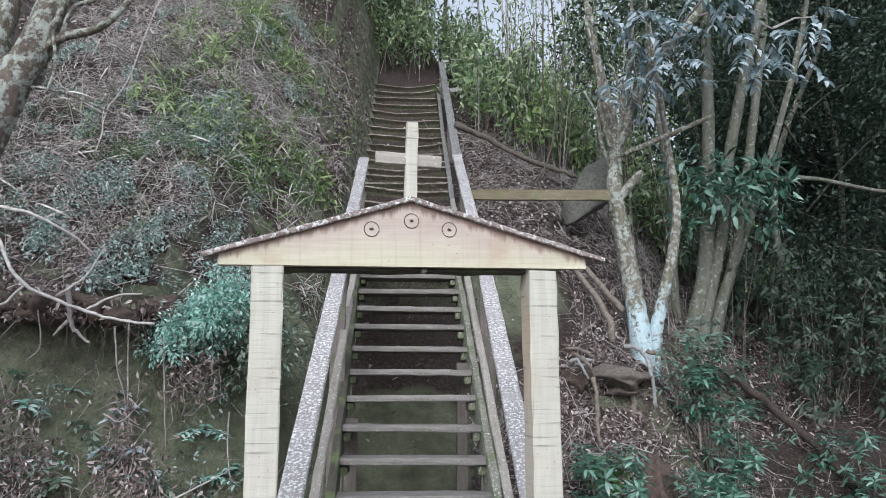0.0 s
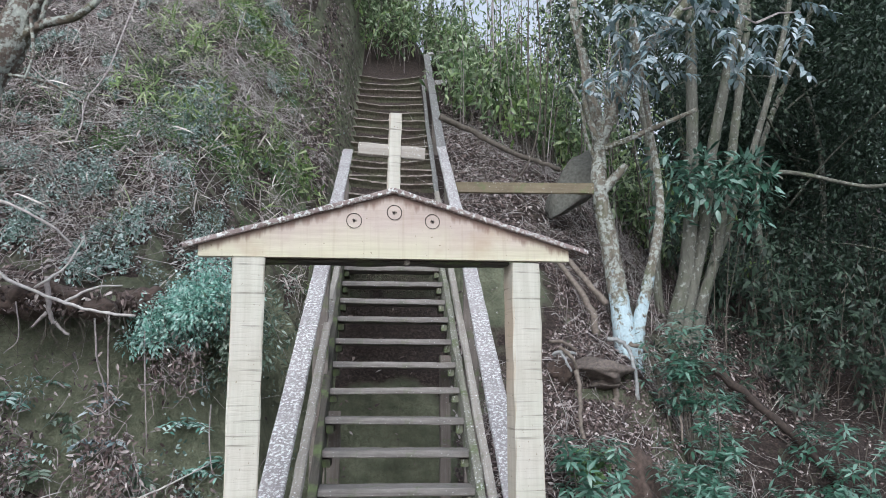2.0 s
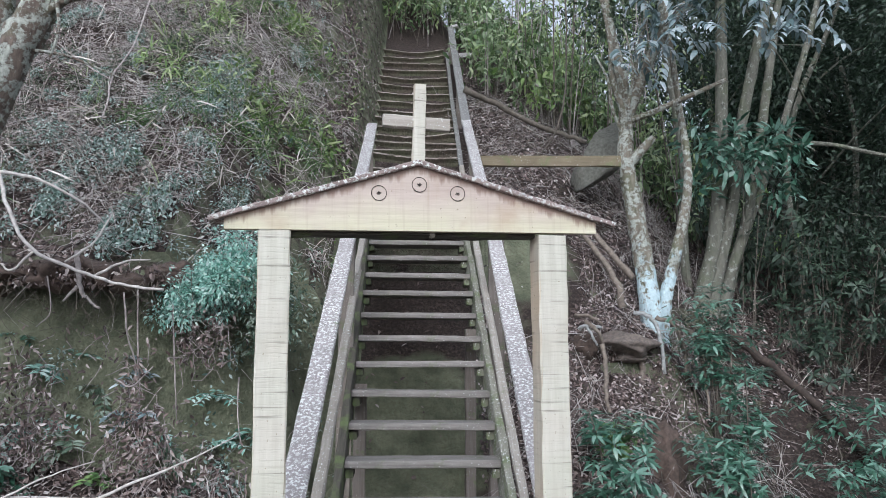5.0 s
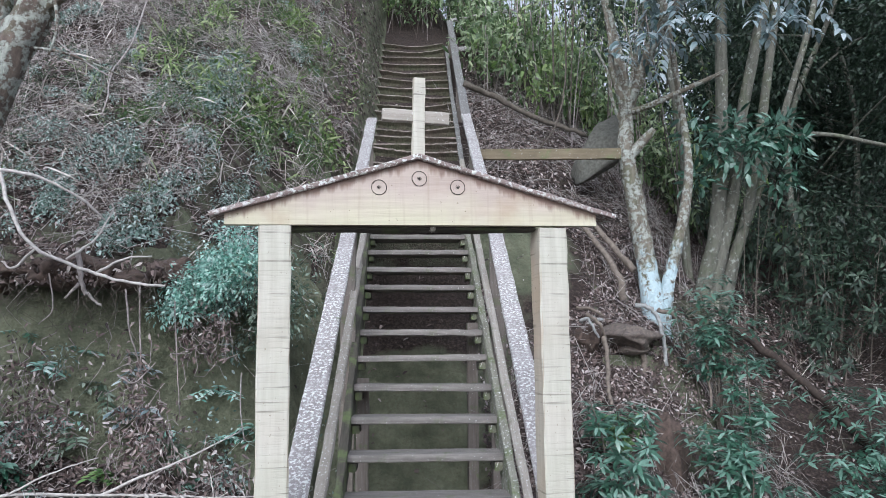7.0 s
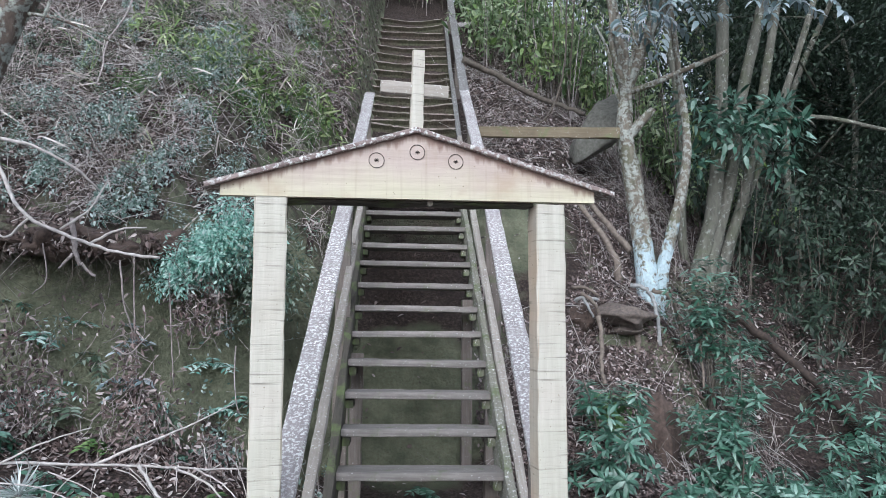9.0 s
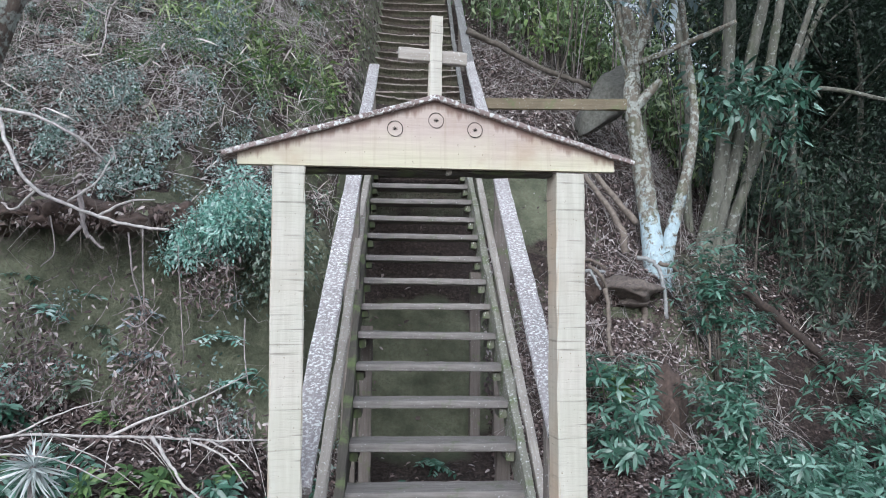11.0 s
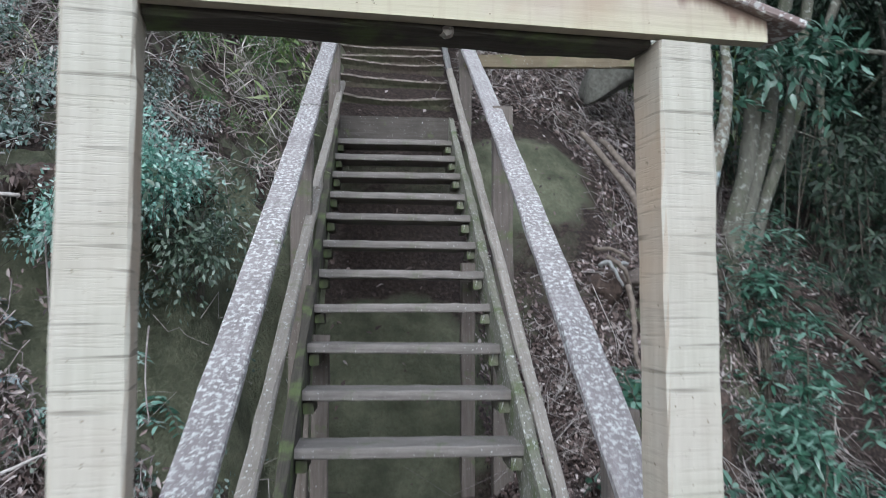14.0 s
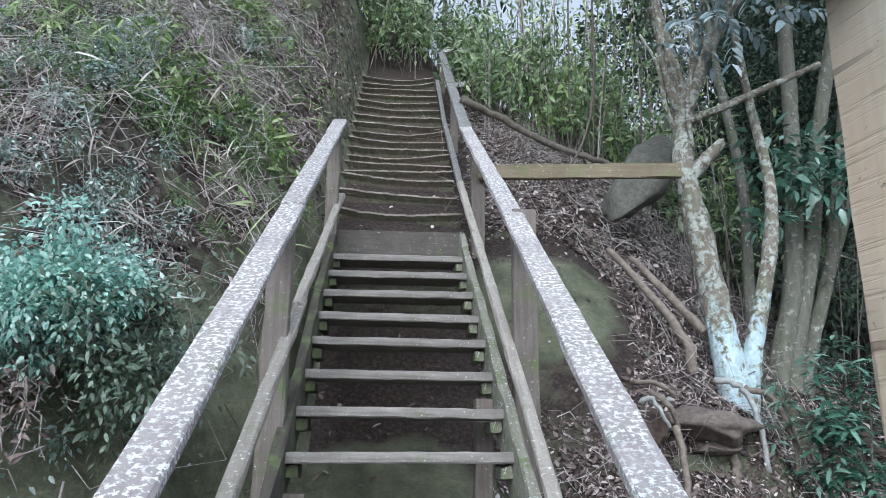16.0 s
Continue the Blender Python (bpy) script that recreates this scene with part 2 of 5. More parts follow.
# grey-green leaves; the near-white stop paints small glints on some of them
BANK_LEAF = leafy("grey_green_bank_leaves", [(0, (0.08, 0.14, 0.11)), (0.5, (0.26, 0.38, 0.33)), (1, (0.76, 0.86, 0.84))], 0.32, translucent=0.3)
GREEN_LEAF = leafy("fresh_green_leaves", [(0, (0.05, 0.11, 0.035)), (0.6, (0.11, 0.215, 0.065)), (1, (0.27, 0.40, 0.15))], 0.45)
# the lightest stop is a leaf highlight written in as colour
DEEP_LEAF = leafy("deep_green_leaves", [(0, (0.03, 0.085, 0.055)), (0.55, (0.085, 0.21, 0.14)), (1, (0.33, 0.52, 0.43))], 0.28)
GREY_LEAF = leafy("grey_green_leaves", [(0, (0.06, 0.095, 0.06)), (0.6, (0.15, 0.215, 0.15)), (1, (0.42, 0.50, 0.42))], 0.32)
FOREST_LEAF = leafy("forest_leaves", [(0, (0.032, 0.056, 0.03)), (0.6, (0.075, 0.118, 0.066)), (1, (0.20, 0.26, 0.16))], 0.5)
# the pale blue stops are sky highlights painted into the leaf colour
GLOSSY_LEAF = leafy("sky_sheen_leaves", [(0, (0.10, 0.16, 0.16)), (0.5, (0.33, 0.43, 0.46)), (1, (0.72, 0.80, 0.84))], 0.22, translucent=0.35)


# ---- mesh writing ----
class Geo:
    """Vertices and faces of one mesh."""

    def __init__(self):
        self.v, self.f, self.n = [], [], 0

    def add(self, verts, faces):
        verts = np.asarray(verts, float).reshape(-1, 3)
        self.v.append(verts)
        n = self.n
        self.f += [[n + i for i in face] for face in faces]
        self.n += len(verts)
        return self

    def mesh(self, name, smooth=False):
        m = bpy.data.meshes.new(name)
        m.from_pydata(np.concatenate(self.v).tolist(), [], self.f)
        if smooth:
            m.polygons.foreach_set("use_smooth", [True] * len(m.polygons))
        m.update()
        return m


def part(name, geo, material, parent=None, label="", smooth=False, m=None):
    """One mesh object, under a thing or a part where there is one."""
    data = geo if isinstance(geo, bpy.types.Mesh) else geo.mesh(name, smooth)
    if not data.materials:
        data.materials.append(material)
    ob = new(name, data)
    ob.parent = parent
    if m is not None:
        ob.matrix_basis = m
    return tagged(ob, label)


def thing(name, label, category, group="", kind="", at=None):
    ob = new(name)
    ob.empty_display_size = 0.1
    if at is not None:
        ob.matrix_basis = at
    return tagged(ob, label, category, group, kind)


rng = np.random.default_rng(7)


def board(length, width, thick, wear=0.002, segments=10, chamfer=0.004, seed=0, bow=0.0):
    """A sawn board along y from 0, centred on x, its top at z = 0, with chamfered, slightly uneven edges."""
    r = np.random.default_rng(seed)
    a, b, c = width / 2, thick, chamfer
    ring = np.array([(-a + c, 0), (a - c, 0), (a, -c), (a, -b + c), (a - c, -b), (-a + c, -b), (-a, -b + c), (-a, -c)])
    g = Geo()
    verts = []
    for i in range(segments + 1):
        t = i / segments
        jit = r.normal(0, wear, ring.shape)
        off = bow * math.sin(math.pi * t)
        verts += [(x + jx, t * length + r.normal(0, wear) * (0 < i < segments), z + jz + off) for (x, z), (jx, jz) in zip(ring, jit)]
    faces = []
    for i in range(segments):
        for k in range(8):
            p, q = 8 * i + k, 8 * i + (k + 1) % 8
            faces.append((p, p + 8, q + 8, q))
    faces += [tuple(range(8)), tuple(range(8 * segments + 7, 8 * segments - 1, -1))]
    return g.add(verts, faces)


def along(p, q, up=(0, 0, 1)):
    """The pose of a board that runs from p to q with its top towards up."""
    y = (Vector(q) - Vector(p)).normalized()
    x = y.cross(Vector(up)).normalized()
    z = x.cross(y)
    m = Matrix((x, y, z)).transposed().to_4x4()
    m.translation = p
    return m


def laid(name, p, q, width, thick, material, parent=None, label="", up=(0, 0, 1), wear=0.002, seed=0, bow=0.0, segments=12):
    """A board from p to q."""
    n = (Vector(q) - Vector(p)).length
    return part(name, board(n, width, thick, wear, segments, min(0.006, thick / 5), seed, bow), material, parent, label, m=along(p, q, up))


def smooth_line(points, steps=5):
    """A Catmull-Rom line through points."""
    p = [Vector(q) for q in points]
    p = [2 * p[0] - p[1], *p, 2 * p[-1] - p[-2]]
    out = []
    for i in range(1, len(p) - 2):
        for k in range(steps):
            t = k / steps
            out.append(0.5 * (2 * p[i] + (p[i + 1] - p[i - 1]) * t + (2 * p[i - 1] - 5 * p[i] + 4 * p[i + 1] - p[i + 2]) * t * t + (3 * p[i] - p[i - 1] - 3 * p[i + 1] + p[i + 2]) * t**3))
    return out + [p[-2]]


def tube(g, points, r0, r1, sides=8, rough=0.08, r=rng):
    """A tapered limb along points, added to g."""
    pts = np.array([tuple(q) for q in points])
    n = len(pts)
    tang = np.gradient(pts, axis=0)
    tang /= np.linalg.norm(tang, axis=1)[:, None] + 1e-9
    ref = np.array([0.31, 0.93, 0.17])
    a = np.cross(tang, ref)
    a /= np.linalg.norm(a, axis=1)[:, None] + 1e-9
    b = np.cross(tang, a)
    rad = np.linspace(r0, r1, n)[:, None] * (1 + r.normal(0, rough, (n, sides)))
    ang = np.arange(sides) * 2 * math.pi / sides
    v = pts[:, None, :] + rad[:, :, None] * (np.cos(ang)[None, :, None] * a[:, None, :] + np.sin(ang)[None, :, None] * b[:, None, :])
    faces = []
    for i in range(n - 1):
        for k in range(sides):
            p, q = sides * i + k, sides * i + (k + 1) % sides
            faces.append((p, q, q + sides, p + sides))
    faces += [tuple(range(sides))[::-1], tuple(range(sides * (n - 1), sides * n))]
    return g.add(v.reshape(-1, 3), faces)


def leaves(pos, way, face, length, width, fold=0.25, droop=0.2):
    """A mesh of lance-shaped leaves: base points, directions, upper sides, lengths and widths, one row each."""
    pos, way, face = (np.asarray(q, float) for q in (pos, way, face))
    n = len(pos)
    length, width = np.broadcast_to(length, n)[:, None], np.broadcast_to(width, n)[:, None]
    way = way / (np.linalg.norm(way, axis=1)[:, None] + 1e-9)
    side = np.cross(way, face)
    side /= np.linalg.norm(side, axis=1)[:, None] + 1e-9
    up = np.cross(side, way)
    bent = droop >= 0.25
    outline = ((0, 0), (0.3, 1), (0.68, 0.8), (1, 0), (0.68, -0.8), (0.3, -1)) + (((0.3, 0), (0.68, 0)) if bent else ())
    rows = []
    for t, w in outline:
        rows.append(pos + way * length * t + side * width * 0.5 * w + up * (abs(w) * fold * width * 0.5 - droop * length * t * t))
    v = np.stack(rows, 1).reshape(-1, 3)
    base = len(outline) * np.arange(n)[:, None]
    quads = ((0, 1, 6, 5), (1, 2, 7, 6), (6, 7, 4, 5), (2, 3, 4, 7)) if bent else ((0, 1, 2, 3), (0, 3, 4, 5))
    f = np.concatenate([base + np.array([q]) for q in quads])
    m = bpy.data.meshes.new("leaves")
    m.vertices.add(len(v))
    m.vertices.foreach_set("co", v.ravel())
    m.loops.add(f.size)
    m.loops.foreach_set("vertex_index", f.ravel().astype(np.int32))
    m.polygons.add(len(f))
    m.polygons.foreach_set("loop_start", np.arange(0, f.size, 4).astype(np.int32))
    m.update(calc_edges=True)
    m.validate()
    return m


def unit(n, r=rng):
    v = r.normal(size=(n, 3))
    return v / np.linalg.norm(v, axis=1)[:, None]


# ---- the ground ----
def profile(y, *pairs):
    return np.interp(y, pairs[0::2], pairs[1::2])


def strips(y):
    """Heights of the ground along lines of constant x."""
    return [
        (-30, profile(y, -60, 0, 3, 0, 6, 1.0, 8, 3.5, 14, 9, 30, 17, 300, 22)),
        (-4, profile(y, -60, 0, 3.4, 0, 4.6, 0.5, 5.5, 0.9, 5.75, 2.1, 6.5, 3.1, 10, 6.4, 14, 9.5, 30, 17, 300, 22)),
        (-1.7, profile(y, -60, 0, 3.4, 0, 4.6, 0.45, 5.55, 0.75, 5.85, 2.0, 6.1, 2.45, 6.6, 3.0, 10, 6.3, 14, 9.5, 30, 17, 300, 22)),
        (-1.1, profile(y, -60, 0, 3.6, 0, 4.6, 0.4, 5.8, 0.6, 6.15, 1.9, 6.5, 2.2, 7.06, 2.75, 8.5, 4.2, 10, 5.6, 14, 9.3, 30, 17, 300, 22)),
        (-0.66, profile(y, -60, 0, 3.8, 0, 5.5, 0.2, 6.4, 0.45, 6.8, 1.8, 7.2, 2.3, 8.1, 3.15, 8.7, 3.7, 10, 4.8, 13, 7.4, 14, 8.4, 30, 17, 300, 22)),
        (-0.47, profile(y, -60, 0, 4, 0, 5.6, 0.1, 6.5, 0.4, 7.2, 1.45, 7.95, 2.25, 8.14, 2.6, 8.4, 2.9, 10, 4.15, 12.9, 6.45, 13.6, 7.0, 16, 9.0, 30, 19, 300, 24)),
        (0.5, profile(y, -60, 0, 4, 0, 5.6, 0.1, 6.5, 0.4, 7.2, 1.45, 7.95, 2.25, 8.14, 2.6, 8.4, 2.85, 10, 4.1, 12.9, 6.4, 13.6, 6.8, 16, 8.8, 30, 18.5, 300, 24)),
        (0.75, profile(y, -60, 0, 4.6, 0, 6, 0.35, 7, 0.75, 7.35, 1.2, 7.75, 2.0, 8.2, 2.75, 8.5, 2.96, 10, 4.15, 12.9, 6.3, 16, 8.4, 30, 15.5, 300, 22)),
        (1.3, profile(y, -60, 0, 4.6, 0, 6, 0.45, 7, 1.05, 7.45, 1.5, 7.8, 2.1, 8.25, 2.75, 8.55, 2.98, 10, 4.3, 12.9, 6.2, 16, 8.0, 30, 13, 300, 20)),
        (2.2, profile(y, -60, 0, 5, 0, 6.4, 0.15, 6.9, 0.4, 7.2, 1.0, 7.5, 1.6, 8, 1.85, 8.6, 2.6, 10, 3.9, 13, 5.9, 16, 7.4, 30, 11, 300, 18)),
        (3.2, profile(y, -60, 0, 5, -0.1, 7, -0.1, 8, 0.5, 9, 1.9, 10, 2.8, 12, 4.2, 16, 6.0, 30, 9.5, 300, 16)),
        (5, profile(y, -60, 0, 5, -0.2, 7.5, 0.2, 10, 1.8, 13, 3.2, 20, 6, 30, 10.5, 300, 22)),
        (30, profile(y, -60, 0, 5, 0, 10, 0.8, 20, 5, 30, 10, 300, 24)),
    ]


def raw_height(x, y):
    x, y = np.broadcast_arrays(np.asarray(x, float), np.asarray(y, float))
    rows = strips(y)
    knots = np.array([k for k, _ in rows])
    vals = np.stack([v for _, v in rows])
    i = np.clip(np.searchsorted(knots, x) - 1, 0, len(knots) - 2)
    t = np.clip((x - knots[i]) / (knots[i + 1] - knots[i]), 0, 1)
    lo, hi = np.take_along_axis(vals, i[None], 0)[0], np.take_along_axis(vals, i[None] + 1, 0)[0]
    z = lo + (hi - lo) * t
    inside = (np.abs(x - 1.80) < 0.2) & (y > 7.1) & (y < 7.42)
    return np.where(inside, np.minimum(z, 1.33), z)


GRID_X = np.concatenate([np.linspace(-300, -32, 12), np.linspace(-28, -4.4, 30), np.linspace(-4.2, 5.0, 185), np.linspace(5.4, 30, 40), np.linspace(34, 300, 12)])
GRID_Y = np.concatenate([np.linspace(-300, -6, 14), np.linspace(-5, 3.4, 22), np.linspace(3.5, 9.5, 181), np.linspace(9.6, 16, 80), np.linspace(16.5, 40, 36), np.linspace(45, 300, 14)])


def build_ground():
    xx, yy = np.meshgrid(GRID_X, GRID_Y)
    z = raw_height(xx, yy)
    slope = np.hypot(*np.gradient(z, GRID_Y, GRID_X))
    for j in range(len(GRID_Y)):
        for i in range(len(GRID_X)):
            x, y = xx[j, i], yy[j, i]
            if -8 < x < 9 and 2 < y < 18:
                smooth = ((x - 1.05) / 0.65) ** 2 + ((y - 8.0) / 0.65) ** 2 < 1
                calm = 0.3 if -0.85 < x < 0.55 else 0.3 if smooth else 1.0
                rough = 0.075 if x < -0.7 and y > 5.9 else 0.04
                a = noise.noise((x * 1.6, y * 1.6, 0.3)) * 0.09 + noise.noise((x * 5.5, y * 5.5, 4.0)) * rough + noise.noise((x * 14, y * 14, 9.0)) * 0.018
                z[j, i] += a * calm * min(1.0, 0.25 + slope[j, i]) * (1 if y > 3.5 else 0.3)
    n = len(GRID_X)
    g = Geo()
    idx = np.arange(len(GRID_Y) * n).reshape(len(GRID_Y), n)
    f = np.stack([idx[:-1, :-1], idx[:-1, 1:], idx[1:, 1:], idx[1:, :-1]], -1).reshape(-1, 4)
    g.add(np.stack([xx, yy, z], -1).reshape(-1, 3), f.tolist())
    return part("ground", g, SOIL, smooth=True), z


ground, GROUND_Z = build_ground()
tagged(ground, "brown forest hillside with mossy cut bank", "ground", kind="structure")


def height(x, y):
    """The finished ground's height."""
    x, y = np.asarray(x, float), np.asarray(y, float)
    i = np.clip(np.searchsorted(GRID_X, x) - 1, 0, len(GRID_X) - 2)
    j = np.clip(np.searchsorted(GRID_Y, y) - 1, 0, len(GRID_Y) - 2)
    tx = (x - GRID_X[i]) / (GRID_X[i + 1] - GRID_X[i])
    ty = (y - GRID_Y[j]) / (GRID_Y[j + 1] - GRID_Y[j])
    z = GROUND_Z
    return (z[j, i] * (1 - tx) + z[j, i + 1] * tx) * (1 - ty) + (z[j + 1, i] * (1 - tx) + z[j + 1, i + 1] * tx) * ty


def normal(x, y, d=0.03):
    gx = (height(x + d, y) - height(x - d, y)) / (2 * d)
    gy = (height(x, y + d) - height(x, y - d)) / (2 * d)
    v = np.stack([-gx, -gy, np.ones_like(gx)], -1)
    return v / np.linalg.norm(v, axis=-1)[:, None]


# ---- the gate ----
def build_gate():
    top = Vector((-0.0615, 3.428, 1.91))
    u = Vector((0.987, 0.160, 0.012)).normalized()
    w = Vector((-0.0124, -0.0101, 1.0)).normalized()
    n = w.cross(u).normalized()
    w = u.cross(n)
    m = Matrix((u, n, w)).transposed().to_4x4()
    m.translation = top - w * 1.91 * 1.0
    gate = thing("wooden_gate", "cream painted timber gate with gabled top and cross", "gate", at=m)
    h, half, post = 1.91, 0.549, 0.108
    for k, s in enumerate((-1, 1)):
        g = board(h + 0.05, post, 0.10, 0.0012, 26, 0.005, 20 + k)
        up = Matrix(((1, 0, 0, s * (half - post / 2)), (0, 0, -1, 0.0), (0, 1, 0, -0.05), (0, 0, 0, 1)))
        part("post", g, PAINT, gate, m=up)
    # the gable: a low triangle over the lintel
    pts = [(-0.66, 0.0), (0.664, 0.0), (0.664, 0.045), (0.0, 0.240), (-0.66, 0.047)]
    g = Geo()
    front = [(x, -0.004, z) for x, z in pts]
    back = [(x, 0.026, z) for x, z in pts]
    k = len(pts)
    g.add(front + back, [tuple(range(k)), tuple(range(2 * k - 1, k - 1, -1))] + [(i, i + k, (i + 1) % k + k, (i + 1) % k) for i in range(k)])
    tilt = Matrix.Translation((0, 0, h)) @ Matrix.Rotation(radians(-0.9), 4, "Y")
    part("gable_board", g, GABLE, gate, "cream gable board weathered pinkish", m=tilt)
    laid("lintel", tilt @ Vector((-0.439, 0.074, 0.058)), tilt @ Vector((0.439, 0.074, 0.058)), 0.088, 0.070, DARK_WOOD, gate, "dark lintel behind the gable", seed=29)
    for s in (-1, 1):
        p, q = (0.735 if s > 0 else -0.712, 0.035, 0.040), (0.0, 0.035, 0.253)
        p, q = tilt @ Vector(p), tilt @ Vector(q)
        laid("roof_board", p, q, 0.125, 0.018, ROOFING, gate, "thin lichened roof board", wear=0.0008, seed=31 + s, segments=24)
    up_cross = tilt @ Vector((0.009, 0.03, 0.235))
    g = board(0.315, 0.044, 0.03, 0.001, 6, 0.003, 41)
    part("cross_upright", g, PAINT, gate, m=Matrix.Translation(up_cross) @ pose(0, 0, 0, 90, 1.4, 0))
    arm = tilt @ Vector((-0.117, 0.036, 0.412))
    part("cross_arm", board(0.246, 0.045, 0.024, 0.001, 6, 0.003, 42), PALE_RAIL, gate, "lichened cross arm", m=Matrix.Translation(arm) @ Matrix.Rotation(radians(1.6), 4, "Y") @ Matrix(((0, 1, 0, 0), (0, 0, -1, 0), (-1, 0, 0, 0), (0, 0, 0, 1))))
    for x, z in ((-0.140, 0.133), (0.004, 0.166), (0.142, 0.137)):
        ros = new("rosette")
        ros.parent = gate
        ros.matrix_basis = tilt @ Matrix.Translation((x, -0.006, z))
        g = Geo()
        ring = [(0.0265 * math.cos(a), 0, 0.0265 * math.sin(a)) for a in np.linspace(0, 2 * math.pi, 33)]
        tube(g, ring, 0.0012, 0.0012, 5, 0.05)
        part("ring", g, INK, ros, "burnt ring")
        g = Geo()
        for a in range(4):
            c, s2 = math.cos(a * 0.8 + x * 9), math.sin(a * 0.8 + x * 9)
            tube(g, [(-0.009 * c, 0, -0.007 * s2), (0, -0.001, 0), (0.009 * c, 0, 0.007 * s2)], 0.001, 0.0008, 4, 0.05)
        part("centre_mark", g, INK, ros, "small burnt mark")
    knot = Geo()
    tube(knot, [(0, 0, 0), (0.0, -0.012, 0)], 0.014, 0.01, 8, 0.1)
    part("peg", knot, PALE_RAIL, gate, "pale peg under the lintel", m=Matrix.Translation((0.055, 0.04, h - 0.006)))
    return gate


# ---- the stairs ----
RUN, RISE, Y1, Z1 = 0.278, 0.18, 4.83, 0.735


def tread_at(n):
    return Y1 + RUN * (n - 1), Z1 + RISE * (n - 1)


def stair_z(y):
    return Z1 + (y - Y1) * RISE / RUN


def build_stairs():
    stairs = thing("wooden_staircase", "steep open-riser staircase of weathered mossy boards", "staircase", at=pose(0, 4, 0))
    for n in range(-3, 13):
        y, z = tread_at(n)
        r = np.random.default_rng(100 + n)
        g = board(0.90, 0.235, 0.042, 0.0011, 14, 0.005, 100 + n)
        m = along((-0.44, y + 0.11 - 4, z + r.normal(0, 0.004)), (0.46, y + 0.11 - 4 + r.normal(0, 0.006), z + r.normal(0, 0.004)))
        part("tread", g, TREAD_WOOD, stairs, m=m)
        for s in (-1, 1):
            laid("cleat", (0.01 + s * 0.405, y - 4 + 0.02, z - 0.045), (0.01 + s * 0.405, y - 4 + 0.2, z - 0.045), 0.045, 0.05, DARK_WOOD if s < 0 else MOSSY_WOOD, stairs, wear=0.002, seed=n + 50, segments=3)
    # left stringer in the dark board colour, right one in paler mossy wood
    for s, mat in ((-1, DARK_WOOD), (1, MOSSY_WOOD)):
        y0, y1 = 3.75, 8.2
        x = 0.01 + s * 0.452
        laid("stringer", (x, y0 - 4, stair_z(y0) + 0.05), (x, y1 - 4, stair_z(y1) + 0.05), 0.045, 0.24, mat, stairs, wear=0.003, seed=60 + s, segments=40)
    for x, y in ((0.40, 5.0), (0.40, 6.5), (-0.38, 5.9)):
        laid("support_post", (x, y - 4, float(height(x, y)) - 0.1), (x, y - 4, stair_z(y) - 0.12), 0.08, 0.07, POST_WOOD, stairs, up=(0, -1, 0), seed=int(10 * y))
    y, z = tread_at(13)
    laid("riser_board", (-0.42, y - 4 + 0.02, z + 0.06), (0.47, y - 4 + 0.02, z + 0.06), 0.04, 0.2, RISER_WOOD, stairs, "dark board closing the stair top", seed=71)
    return stairs


def rail_left(y):
    return -0.49 + 0.016 * (y - 5), 1.79 + 0.619 * (y - 5)


